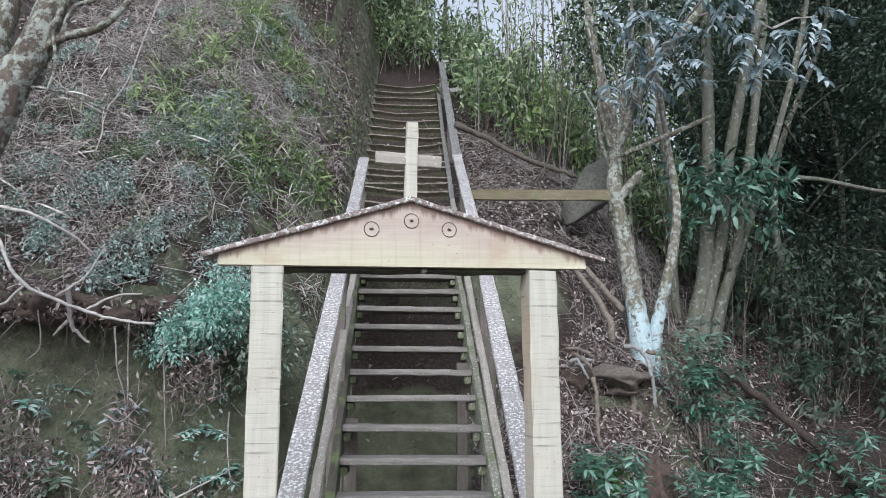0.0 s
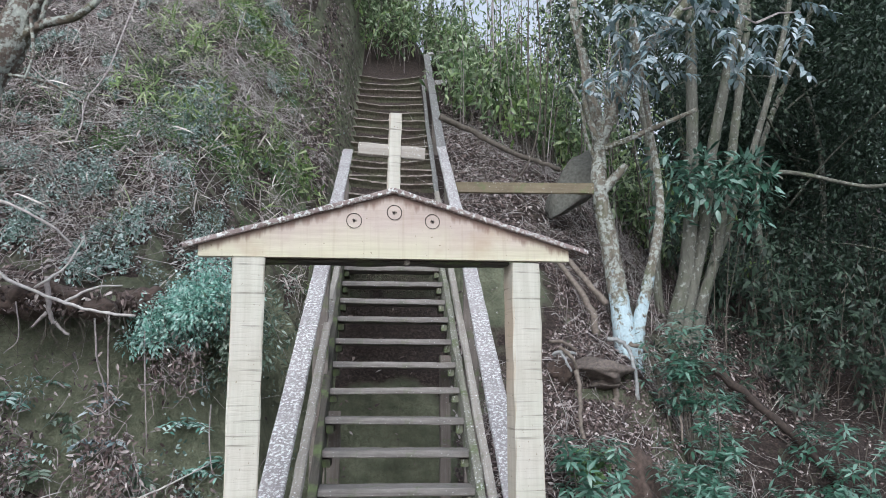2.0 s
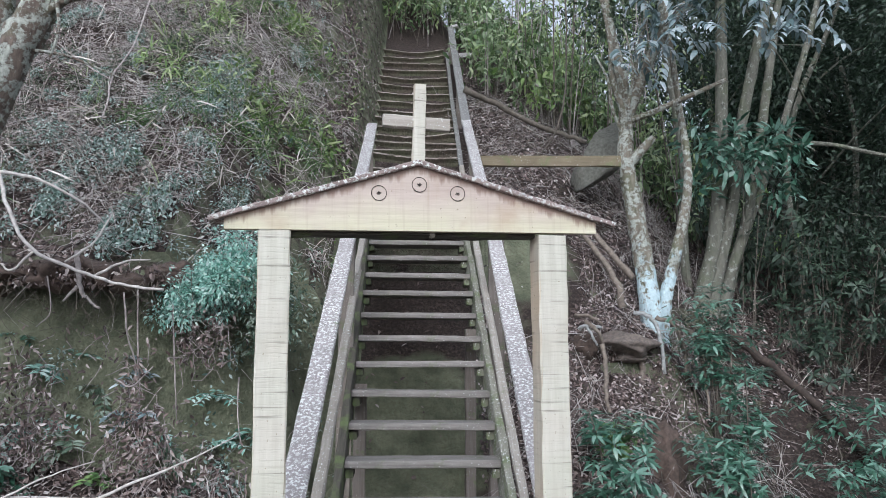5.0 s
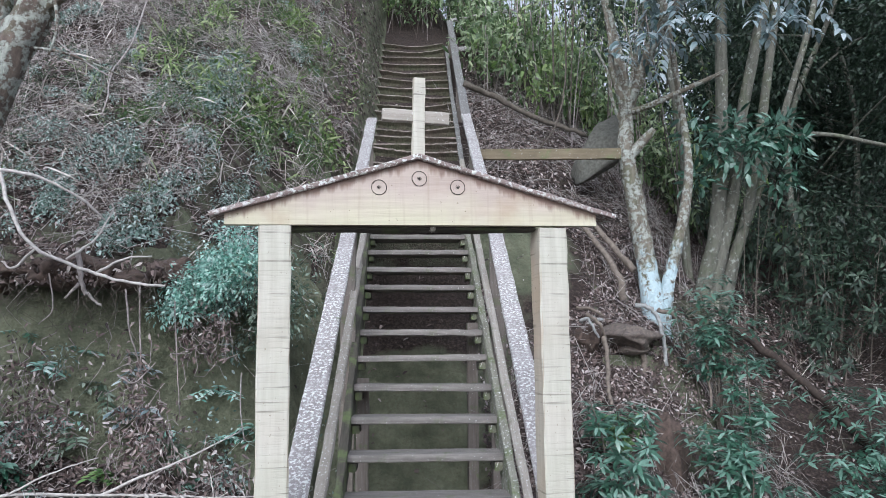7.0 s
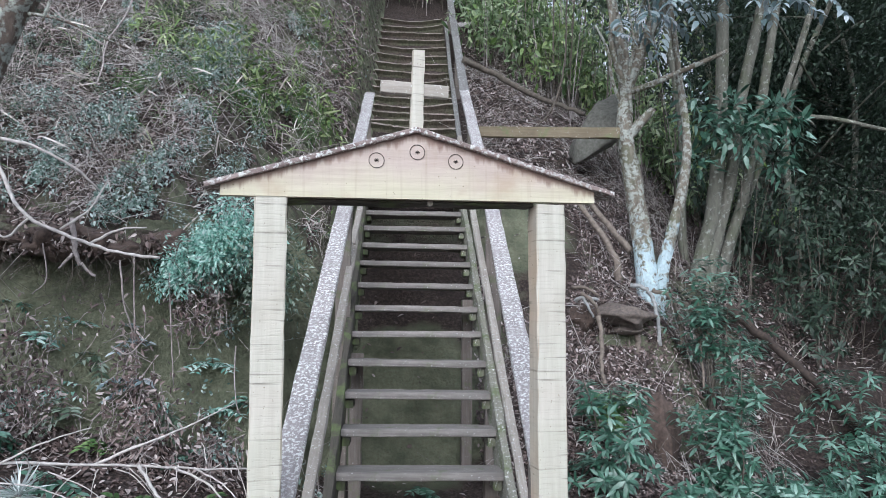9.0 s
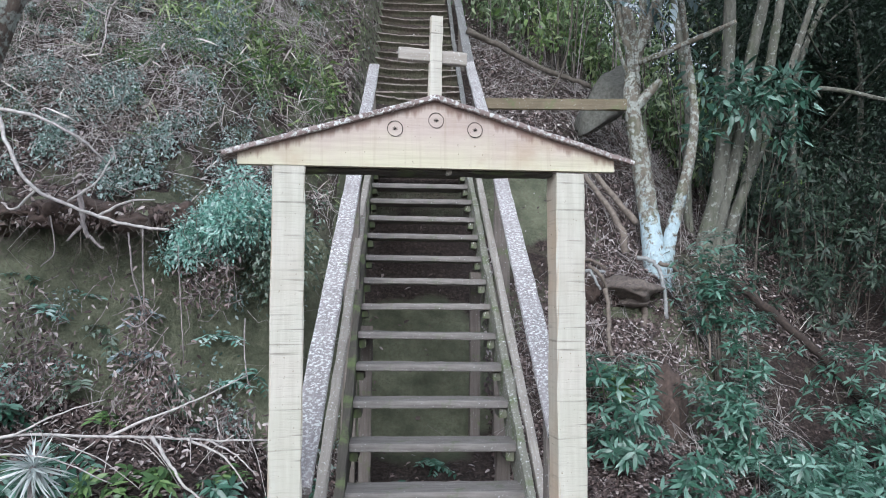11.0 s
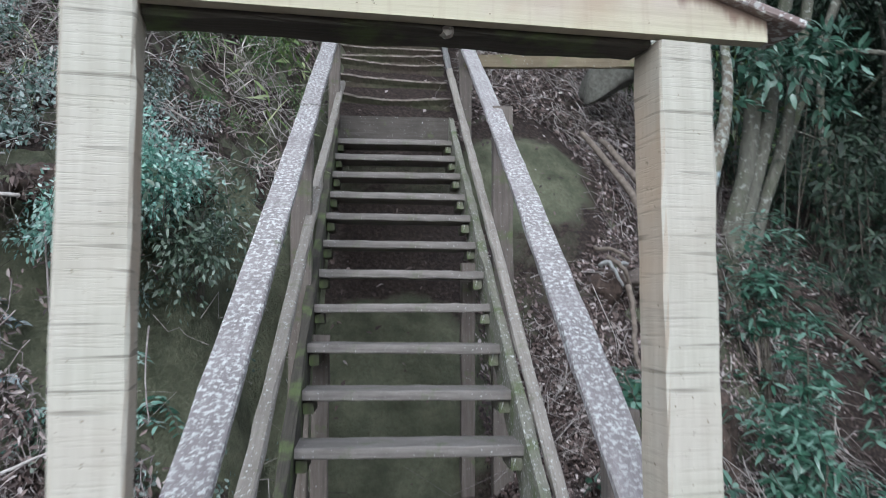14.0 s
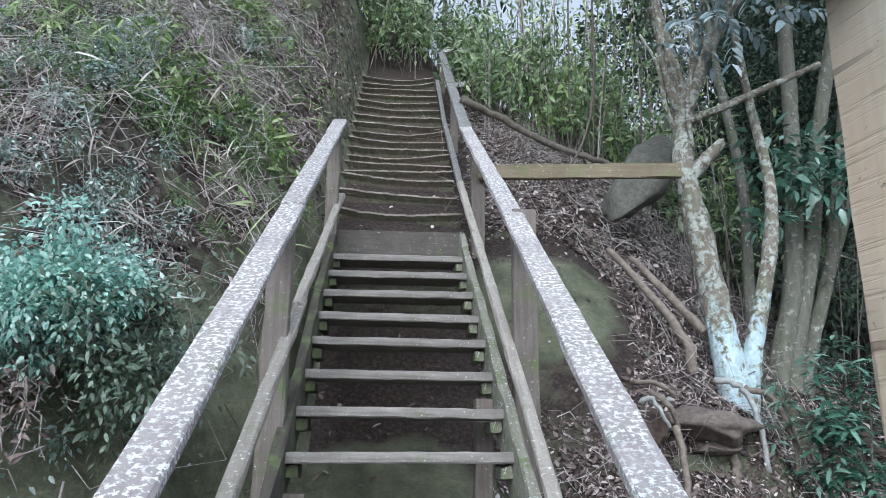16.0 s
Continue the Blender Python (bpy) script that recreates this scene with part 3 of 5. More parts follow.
def build_rails():
    left = thing("handrail", "grey lichen-crusted plank handrail on timber posts", "handrail", at=pose(-0.55, 4, 0))
    off = Vector((0.55, -4, 0))

    def p(x, y, z):
        return Vector((x, y, z)) + off

    for a, b, k in ((3.45, 6.15, 0), (6.1, 8.25, 1)):
        (xa, za), (xb, zb) = rail_left(a), rail_left(b)
        laid("top_rail", p(xa, a, za + 0.01 * k), p(xb, b, zb + 0.02 * k), 0.10, 0.034, RAIL, left, wear=0.0012, seed=80 + k, segments=24)
    laid("middle_rail", p(-0.484, 3.75, 0.585), p(-0.443, 6.4, 2.126), 0.05, 0.036, PALE_RAIL, left, wear=0.002, seed=83, segments=24)
    laid("middle_rail", p(-0.45, 6.3, 2.085), p(-0.415, 8.45, 3.32), 0.048, 0.036, PALE_RAIL, left, wear=0.002, seed=84, segments=18)
    for y, w in ((3.6, 0.085), (6.0, 0.10), (8.1, 0.085)):
        x, z = rail_left(y)
        zb = float(height(x, y)) - 0.1
        laid("post", p(x - 0.02, y, zb), p(x - 0.02, y, z - 0.035), w, 0.075, POST_WOOD, left, up=(0, -1, 0), seed=int(y * 10))
    right = thing("handrail", "long grey lichened plank handrail rising up the hill", "handrail", at=pose(0.55, 4, 0))
    off = Vector((-0.55, -4, 0))
    line = [(0.435, 3.72, 0.99), (0.53, 6.4, 2.555), (0.56, 8.9, 4.09), (0.60, 10.9, 5.5), (0.63, 12.85, 6.95)]
    for k in range(4):
        (x0, y0, z0), (x1, y1, z1) = line[k : k + 2]
        d = (Vector(line[k + 1]) - Vector(line[k])).normalized() * 0.03
        laid("top_rail", p(x0, y0, z0 + 0.004 * k) - d, p(x1, y1, z1 + 0.004 * k) + d, 0.10, 0.034, RAIL if k < 2 else GREY_RAIL, right, wear=0.0012, seed=90 + k, segments=24)
    mids = [(0.535, 4.0, 0.165), (0.505, 6.4, 1.93), (0.49, 8.6, 3.5), (0.53, 10.9, 5.05), (0.57, 12.8, 6.5)]
    for k in range(4):
        laid("middle_rail", p(*mids[k]), p(*mids[k + 1]), 0.05, 0.036, PALE_RAIL if k < 2 else GREY_RAIL, right, wear=0.002, seed=95 + k, segments=20)
    laid("top_rail", p(0.63, 12.85, 6.98), p(1.75, 13.3, 7.4), 0.08, 0.04, RAIL, right, seed=99)
    laid("middle_rail", p(0.6, 12.9, 6.5), p(1.75, 13.35, 6.85), 0.03, 0.08, RAIL, right, seed=98)
    for y, w, x in ((4.1, 0.085, 0.50), (6.42, 0.115, 0.585), (8.35, 0.1, 0.60), (10.4, 0.08, 0.6), (12.8, 0.08, 0.64), (13.25, 0.07, 1.7)):
        z = float(np.interp(y, [q[1] for q in line], [q[2] for q in line])) if y < 13 else 7.36
        zb = float(height(x, y)) - 0.15
        laid("post", p(x, y, zb), p(x, y, z + (0.02 if abs(y - 6.42) < 0.1 else -0.035)), w, 0.075, POST_WOOD, right, up=(0, -1, 0), seed=int(y * 10) + 5)
    brace = thing("tie_plank", "tan plank nailed from handrail post to tree", "plank")
    laid("plank", (0.60, 8.31, 3.52), (1.98, 7.88, 3.43), 0.045, 0.108, PLANK_WOOD, brace, wear=0.002, seed=77)
    return left, right


build_gate()
build_stairs()
build_rails()


# ---- earth steps above the timber stairs ----
STEP_Y = (8.3, 8.8, 9.15, 9.47, 9.63, 9.80, 9.99, 10.2, 10.43, 10.67, 10.94, 11.22, 11.5, 11.8, 12.1, 12.38, 12.66, 12.94)


def build_earth_steps():
    steps = thing("earth_steps", "flight of worn earth steps, lit edges painted pale", "steps", at=pose(0, 8.2, 2.7))
    for k, y in enumerate(STEP_Y):
        z = 2.93 + (y - 8.3) * 0.793
        deep = (STEP_Y[k + 1] - y if k < len(STEP_Y) - 1 else 0.3) + 0.12
        r = np.random.default_rng(300 + k)
        cols, verts = 25, []
        x0, x1 = -0.50, 0.52
        tilt = 0.05 if 0 < k < 4 else 0.02 * r.normal()
        phase = 6 * r.random(2)
        for i in range(cols):
            t = i / (cols - 1)
            x = x0 + (x1 - x0) * t
            sag = tilt * (0.5 - t) - 0.03 * math.sin(math.pi * t) + 0.008 * math.sin(6 * t + phase[0]) + r.normal(0, 0.002)
            dy = 0.02 * math.sin(4 * t + phase[1]) + 0.05 * tilt * (0.5 - t) + r.normal(0, 0.0025)
            for yy, zz in ((y + 0.03 + dy, z - 0.42), (y + 0.035 + dy, z - 0.075 + sag), (y + dy, z - 0.034 + sag), (y + 0.022 + dy, z - 0.012 + sag), (y + 0.06 + dy, z + sag), (y + deep + dy, z + 0.01 + sag)):
                verts.append((x, yy - 8.2, zz - 2.7))
        faces = []
        for i in range(cols - 1):
            for j in range(5):
                a = 6 * i + j
                faces.append((a, a + 6, a + 7, a + 1))
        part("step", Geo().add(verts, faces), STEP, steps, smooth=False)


def step_earth():
    s = Shade("trodden_earth", 0.95)
    v = s.coords()
    geo = s.node("ShaderNodeNewGeometry")
    xyz = s.node("ShaderNodeSeparateXYZ")
    s.link(geo.outputs["True Normal"], xyz.inputs[0])
    fine = s.noise(v, 30.0, 7, 0.7)
    c = s.mix(fine, (0.045, 0.036, 0.028), (0.13, 0.105, 0.08))
    c = s.mix(s.math("MULTIPLY", s.noise(v, 2.2, 4, 0.6, 0.4, 0.62), 0.8), c, s.mix(fine, (0.05, 0.056, 0.03), (0.12, 0.128, 0.075)))
    # upward faces much paler: light on step tops and lips painted in
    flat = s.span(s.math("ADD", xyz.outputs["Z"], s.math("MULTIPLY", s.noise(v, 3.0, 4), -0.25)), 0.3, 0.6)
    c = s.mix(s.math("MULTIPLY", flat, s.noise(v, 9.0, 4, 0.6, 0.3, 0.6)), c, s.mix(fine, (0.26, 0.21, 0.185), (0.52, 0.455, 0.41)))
    s.colour(c)
    return s.bump(fine, 0.8, 0.02).mat


STEP = step_earth()
build_earth_steps()


# ---- trees ----
def limb_tree(name, label, at, limbs, material, sides=12):
    """A tree of separate limbs: each limb is a line of points with two radii, in world places."""
    tree = thing(name, label, "tree", at=pose(*at))
    for part_name, pts, r0, r1 in limbs:
        g = Geo()
        line = [q - Vector(at) for q in smooth_line(pts, 6)]
        tube(g, line, r0, r1, sides, 0.06)
        part(part_name, g, material, tree, smooth=True)
    return tree


lichen_tree = limb_tree("lichened_tree", "forked tree with scaly bark and pale blue-white lichen", (2.3, 7.95, 0.0), [
    ("trunk", [(2.33, 7.9, 1.3), (2.25, 7.9, 1.8), (2.22, 8.0, 2.32), (2.15, 8.05, 2.94), (2.09, 8.1, 3.47), (2.13, 8.2, 4.11), (2.03, 8.3, 4.89), (1.96, 8.4, 5.73), (1.9, 8.5, 7.5)], 0.125, 0.03),
    ("limb", [(2.11, 8.18, 3.85), (2.31, 8.1, 4.38), (2.54, 8.0, 4.84), (2.95, 7.9, 5.31), (3.5, 7.8, 6.2)], 0.065, 0.04),
    ("stub", [(2.08, 8.1, 3.36), (2.24, 8.04, 3.54), (2.35, 8.0, 3.66)], 0.06, 0.035),
    ("branch", [(2.13, 8.15, 3.86), (2.35, 8.0, 3.92), (2.58, 7.9, 4.01), (2.98, 7.7, 4.16)], 0.035, 0.02),
    ("stem", [(2.33, 7.92, 1.7), (2.37, 7.9, 2.04), (2.47, 7.9, 2.42), (2.62, 7.95, 2.93), (2.7, 8.05, 3.4), (2.7, 8.2, 4.0), (2.66, 8.3, 4.8), (2.6, 8.4, 5.8)], 0.07, 0.02),
    ("branch", [(2.12, 8.15, 3.9), (1.98, 8.1, 4.3), (1.95, 8.05, 4.7), (1.82, 8.0, 5.3)], 0.04, 0.015),
    ("branch", [(2.1, 8.15, 3.7), (1.96, 8.05, 3.95), (1.9, 8.0, 4.25), (1.78, 8.0, 4.5)], 0.022, 0.008),
    ("branch", [(2.2, 8.14, 4.1), (2.22, 8.05, 4.5), (2.3, 8.0, 4.9), (2.28, 7.9, 5.5)], 0.03, 0.012),
    ("branch", [(2.16, 8.1, 3.62), (2.1, 7.98, 3.95), (2.13, 7.9, 4.3), (2.05, 7.85, 4.7)], 0.02, 0.008),
], BARK)
limb_tree("grey_trees", "cluster of smooth grey stems from one stool", (3.3, 9.1, 1.0), [
    ("stem", [(3.12, 9.1, 1.5), (3.2, 9.1, 2.14), (3.38, 9.1, 2.84), (3.5, 9.1, 3.84), (3.56, 9.1, 5.08), (3.58, 9.1, 6.18), (3.6, 9.2, 9)], 0.10, 0.05),
    ("stem", [(3.3, 9.15, 1.3), (3.34, 9.1, 2.21), (3.59, 9.1, 3.17), (3.76, 9.1, 4.18), (4.05, 9.1, 5.32), (4.29, 9.1, 6.2), (4.7, 9.2, 8.6)], 0.08, 0.05),
    ("stem", [(3.4, 9.25, 1.3), (3.51, 9.2, 2.21), (3.8, 9.2, 3.06), (4.05, 9.2, 4.22), (4.28, 9.2, 5.51), (4.38, 9.2, 6.26), (4.5, 9.3, 8.5)], 0.07, 0.04),
    ("branch", [(3.9, 9.1, 3.88), (4.3, 9.0, 3.92), (4.77, 9.0, 3.92), (5.56, 9.0, 3.79), (6.2, 9, 3.9)], 0.03, 0.02),
    ("stem", [(3.25, 9.3, 1.6), (3.1, 9.3, 2.6), (3.15, 9.35, 3.8), (3.0, 9.4, 5.2), (2.9, 9.4, 7)], 0.06, 0.03),
    ("stem", [(3.5, 9.4, 1.6), (3.75, 9.4, 2.6), (4.3, 9.4, 4.0), (4.9, 9.5, 5.6), (5.3, 9.6, 7)], 0.055, 0.03),
], GREY_BARK)
limb_tree("leaning_tree", "leaning brown trunk with flaking lichened bark", (-2.5, 4.6, 0.3), [
    ("trunk", [(-2.75, 4.7, 0.5), (-2.5, 4.6, 1.7), (-2.12, 4.5, 2.8), (-1.97, 4.5, 3.14), (-1.86, 4.5, 3.45), (-1.6, 4.5, 4.3), (-1.3, 4.6, 5.6)], 0.11, 0.07),
    ("limb", [(-2.6, 4.65, 1.4), (-2.45, 4.7, 2.4), (-2.27, 4.7, 3.1), (-2.2, 4.7, 3.6), (-2.1, 4.8, 4.6)], 0.07, 0.05),
    ("branch", [(-2.0, 4.5, 3.1), (-1.8, 4.45, 3.22), (-1.6, 4.4, 3.26), (-1.45, 4.4, 3.45), (-1.38, 4.4, 3.7)], 0.026, 0.012),
    ("branch", [(-1.93, 4.5, 3.2), (-1.82, 4.42, 3.3), (-1.75, 4.4, 3.5), (-1.6, 4.3, 3.8)], 0.024, 0.012),
    ("branch", [(-2.06, 4.5, 2.98), (-1.8, 4.5, 2.95), (-1.5, 4.6, 2.85)], 0.01, 0.004),
    ("branch", [(-1.85, 4.44, 3.27), (-1.8, 4.4, 3.05), (-1.83, 4.4, 2.9)], 0.010, 0.005),
    ("branch", [(-1.8, 4.44, 3.22), (-1.74, 4.4, 3.36), (-1.6, 4.38, 3.42), (-1.5, 4.3, 3.6)], 0.014, 0.006),
], BROWN_BARK)


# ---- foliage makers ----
# copy of the forest leaf greens, darkened to stand for shade in the wood
SHADE_LEAF = leafy("shade_tinted_forest_leaves", [(0, (0.016, 0.034, 0.02)), (0.6, (0.034, 0.067, 0.04)), (1, (0.09, 0.14, 0.088))], 0.55)
PALE_ROOT = plain("lichened_root_bark", (0.40, 0.42, 0.42), 0.9, (0.22, 0.21, 0.20))
BROWN_ROCK = plain("brown_flat_rock", (0.19, 0.155, 0.135), 0.9, (0.085, 0.07, 0.062))
DARK_BARK = plain("dark_rotten_bark", (0.075, 0.055, 0.045), 0.95, (0.03, 0.023, 0.02))
DARK_TWIG = plain("dark_twig", (0.16, 0.135, 0.115), 0.9, (0.08, 0.07, 0.055))

class Bag:
    """Leaves gathered for one mesh."""

    def __init__(self):
        self.rows = []

    def add(self, pos, way, face, length, width):
        n = len(pos)
        self.rows.append((np.asarray(pos, float), np.asarray(way, float), np.asarray(face, float), np.broadcast_to(length, n), np.broadcast_to(width, n)))

    def mesh(self, fold=0.25, droop=0.2):
        return leaves(*(np.concatenate([r[k] for r in self.rows]) for k in range(5)), fold, droop)


def clumps(bag, centres, radius, per, length, ratio, r, up=0.5):
    """Loose clumps of leaves that point outwards and hang."""
    c = np.repeat(np.asarray(centres, float), per, 0)
    d = unit(len(c), r)
    p = c + d * (radius * r.random((len(c), 1)) ** 0.5)
    way = d + unit(len(c), r) * 0.7 + np.array([0, 0, -0.25])
    face = unit(len(c), r) * 0.8 + np.array([0, -0.2, up + 0.4])
    n = length * (0.6 + 0.8 * r.random(len(c)))
    bag.add(p, way, face, n, n * ratio)


def whorl(bag, tip, axis, count, length, ratio, r):
    """A rosette of lance leaves round the end of a shoot."""
    axis = np.asarray(axis, float) / np.linalg.norm(axis)
    a = np.cross(axis, (0.3, 0.8, 0.5))
    a /= np.linalg.norm(a)
    b = np.cross(axis, a)
    ang = np.linspace(0, 2 * math.pi, count, endpoint=False) + r.random() * 6 + r.normal(0, 0.2, count)
    rise = -0.25 + 0.8 * r.random(count)
    way = np.cos(ang)[:, None] * a + np.sin(ang)[:, None] * b + rise[:, None] * axis
    face = np.broadcast_to(axis, (count, 3)) + 0.2 * unit(count, r)
    n = length * (0.7 + 0.5 * r.random(count))
    bag.add(np.asarray(tip) + way * 0.01 - axis * 0.05 * r.random((count, 1)), way, face, n, n * ratio)


def spray(bag, stems, base, way, length, pairs, leaf, ratio, r, sag=0.35):
    """A pinnate shoot: a drooping stalk with leaves on both sides."""
    way = np.asarray(way, float) / np.linalg.norm(way)
    t = np.linspace(0.12, 1, pairs)[:, None]
    line = np.asarray(base) + way * length * t + np.array([0, 0, -sag * length]) * t * t
    side = np.cross(way, (0, 0, 1))
    side = side / (np.linalg.norm(side) + 1e-6)
    if stems is not None:
        tube(stems, [tuple(base), *map(tuple, line[:: max(1, pairs // 3)]), tuple(line[-1])], 0.004, 0.0015, 4, 0.05, r)
    for s in (-1, 1):
        w = s * side + way * 0.55 + np.array([0, 0, -0.35]) + 0.25 * unit(pairs, r)
        f = np.array([0, -0.35, 0.8]) + 0.3 * unit(pairs, r)
        n = leaf * (0.75 + 0.45 * r.random(pairs))
        bag.add(line, w, f, n, n * ratio)


def shoot_bush(name, label, at, tips, count, length, ratio, material, seed, group=""):
    """A shrub of bare shoots, each ending in a rosette of leaves, with a second rosette lower down."""
    r = np.random.default_rng(seed)
    bush = thing(name, label, "shrub", group, at=pose(*at))
    bag = Bag()
    for k, tip in enumerate(tips):
        tip = np.asarray(tip, float)
        mid = tip * 0.55 + np.array([r.normal(0, 0.03), r.normal(0, 0.03), 0.03])
        if k % 9 == 0:
            foot = np.array([tip[0] * 0.35, tip[1] * 0.35, -0.12])
            part("stem", tube(Geo(), smooth_line([tuple(foot), tuple(mid), tuple(tip)], 4), 0.008, 0.004, 5, 0.05, r), DARK_TWIG, bush)
        whorl(bag, tip, tip - mid + np.array([0, -0.08, 0.12]), count, length, ratio, r)
        whorl(bag, tip * 0.8 + mid * 0.2, tip - mid + np.array([0, -0.1, 0.05]), max(4, count - 2), length, ratio, r)
    part("foliage", bag.mesh(0.25, 0.3), material, bush)
    return bush


def leafy_bush(name, label, at, centres, radius, per, length, ratio, material, seed, group=""):
    """A twiggy shrub with many small leaves in clumps."""
    r = np.random.default_rng(seed)
    bush = thing(name, label, "shrub", group, at=pose(*at))
    bag = Bag()
    for c in centres[::9]:
        mid = np.asarray(c) * 0.5 + r.normal(0, 0.04, 3)
        part("stem", tube(Geo(), [(c[0] * 0.3, c[1] * 0.3, -0.1), tuple(mid), tuple(c)], 0.006, 0.002, 4, 0.05, r), DARK_TWIG, bush)
    clumps(bag, centres, radius, per, length, ratio, r)
    part("foliage", bag.mesh(0.3, 0.25), material, bush)
    return bush


def forest_tree(at, tall, spread, low, count, leaf, material, seed, lean=0.0, girth=0.09):
    """A slender forest tree: a tapered trunk with limbs and an open crown of leaf clumps."""
    r = np.random.default_rng(seed)
    tree = thing("forest_tree", "slender forest tree with an open green crown", "tree", "trees of the wood", at=pose(*at))
    g, bag = Geo(), Bag()
    top = np.array([lean * tall + r.normal(0, 0.2), r.normal(0, 0.2), tall])
    bend = np.array([r.normal(0, 0.15), r.normal(0, 0.15), 0])
    trunk = [(0, 0, -0.3), tuple(top * 0.35 + bend), tuple(top * 0.7 - bend), tuple(top)]
    tube(g, smooth_line(trunk, 6), girth, girth * 0.3, 8, 0.05, r)
    ends = []
    for k in range(13):
        t = low + (0.98 - low) * k / 12
        base = top * t
        a = k * 2.4 + r.random()
        reach = spread * (0.55 + 0.6 * r.random()) * (1.15 - 0.6 * t)
        end = base + np.array([math.cos(a) * reach, math.sin(a) * reach, reach * (0.15 + 0.5 * r.random())])
        tube(g, smooth_line([tuple(base), tuple(base * 0.5 + end * 0.5 + np.array([0, 0, 0.1])), tuple(end)], 3), girth * 0.3, 0.008, 5, 0.05, r)
        for q in (0.45, 0.7, 0.9, 1.05):
            ends.append(base + (end - base) * q + r.normal(0, 0.16, 3))
    clumps(bag, ends, spread * 0.3, count // len(ends), leaf, 0.42, r)
    part("trunk", g, GREY_BARK, tree, smooth=True)
    part("crown", bag.mesh(0.2, 0.25), material, tree)
    return tree


def on_ground(x, y, z=0.0):
    return (x, y, float(height(x, y)) + z)


# ---- the wood up the hill and beside it ----
wood = np.random.default_rng(21)
# the three left-bank trees are added for shade, their crowns out of view
spots = [(8.6, 16.6), (9.6, 18.2), (7.2, 14.2), (-1.2, 11.3), (-3.4, 10.6), (-2.3, 12.4), (0.15, 15.4), (-0.7, 14.4), (5.2, 10.6), (6.6, 9.9), (8.2, 10.2), (5.0, 13.2), (6.8, 12.4), (9.0, 13.0), (0.7, 16.8), (-0.9, 15.4), (-2.3, 14.2), (-4.2, 13.4), (7.4, 16.0), (10.5, 16.0), (-0.4, 20.0), (-3.4, 17.6), (-6.5, 15.5), (6.2, 20.5), (10.0, 20.5), (-1.6, 23.0), (8.2, 24.5), (13.5, 19.5), (-7.5, 20.0), (12.0, 26.0), (7.0, 13.6), (8.1, 14.8), (9.4, 15.2)]
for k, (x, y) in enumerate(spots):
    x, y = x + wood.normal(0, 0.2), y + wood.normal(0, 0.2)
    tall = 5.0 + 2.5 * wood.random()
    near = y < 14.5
    # crowns beyond x 3.4 get the leaf colour with shade painted in
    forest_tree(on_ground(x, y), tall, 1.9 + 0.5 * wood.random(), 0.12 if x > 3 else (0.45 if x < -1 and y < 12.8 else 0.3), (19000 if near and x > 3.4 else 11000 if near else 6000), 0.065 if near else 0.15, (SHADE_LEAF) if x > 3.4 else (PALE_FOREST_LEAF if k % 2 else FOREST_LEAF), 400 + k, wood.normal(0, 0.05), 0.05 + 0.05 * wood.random())


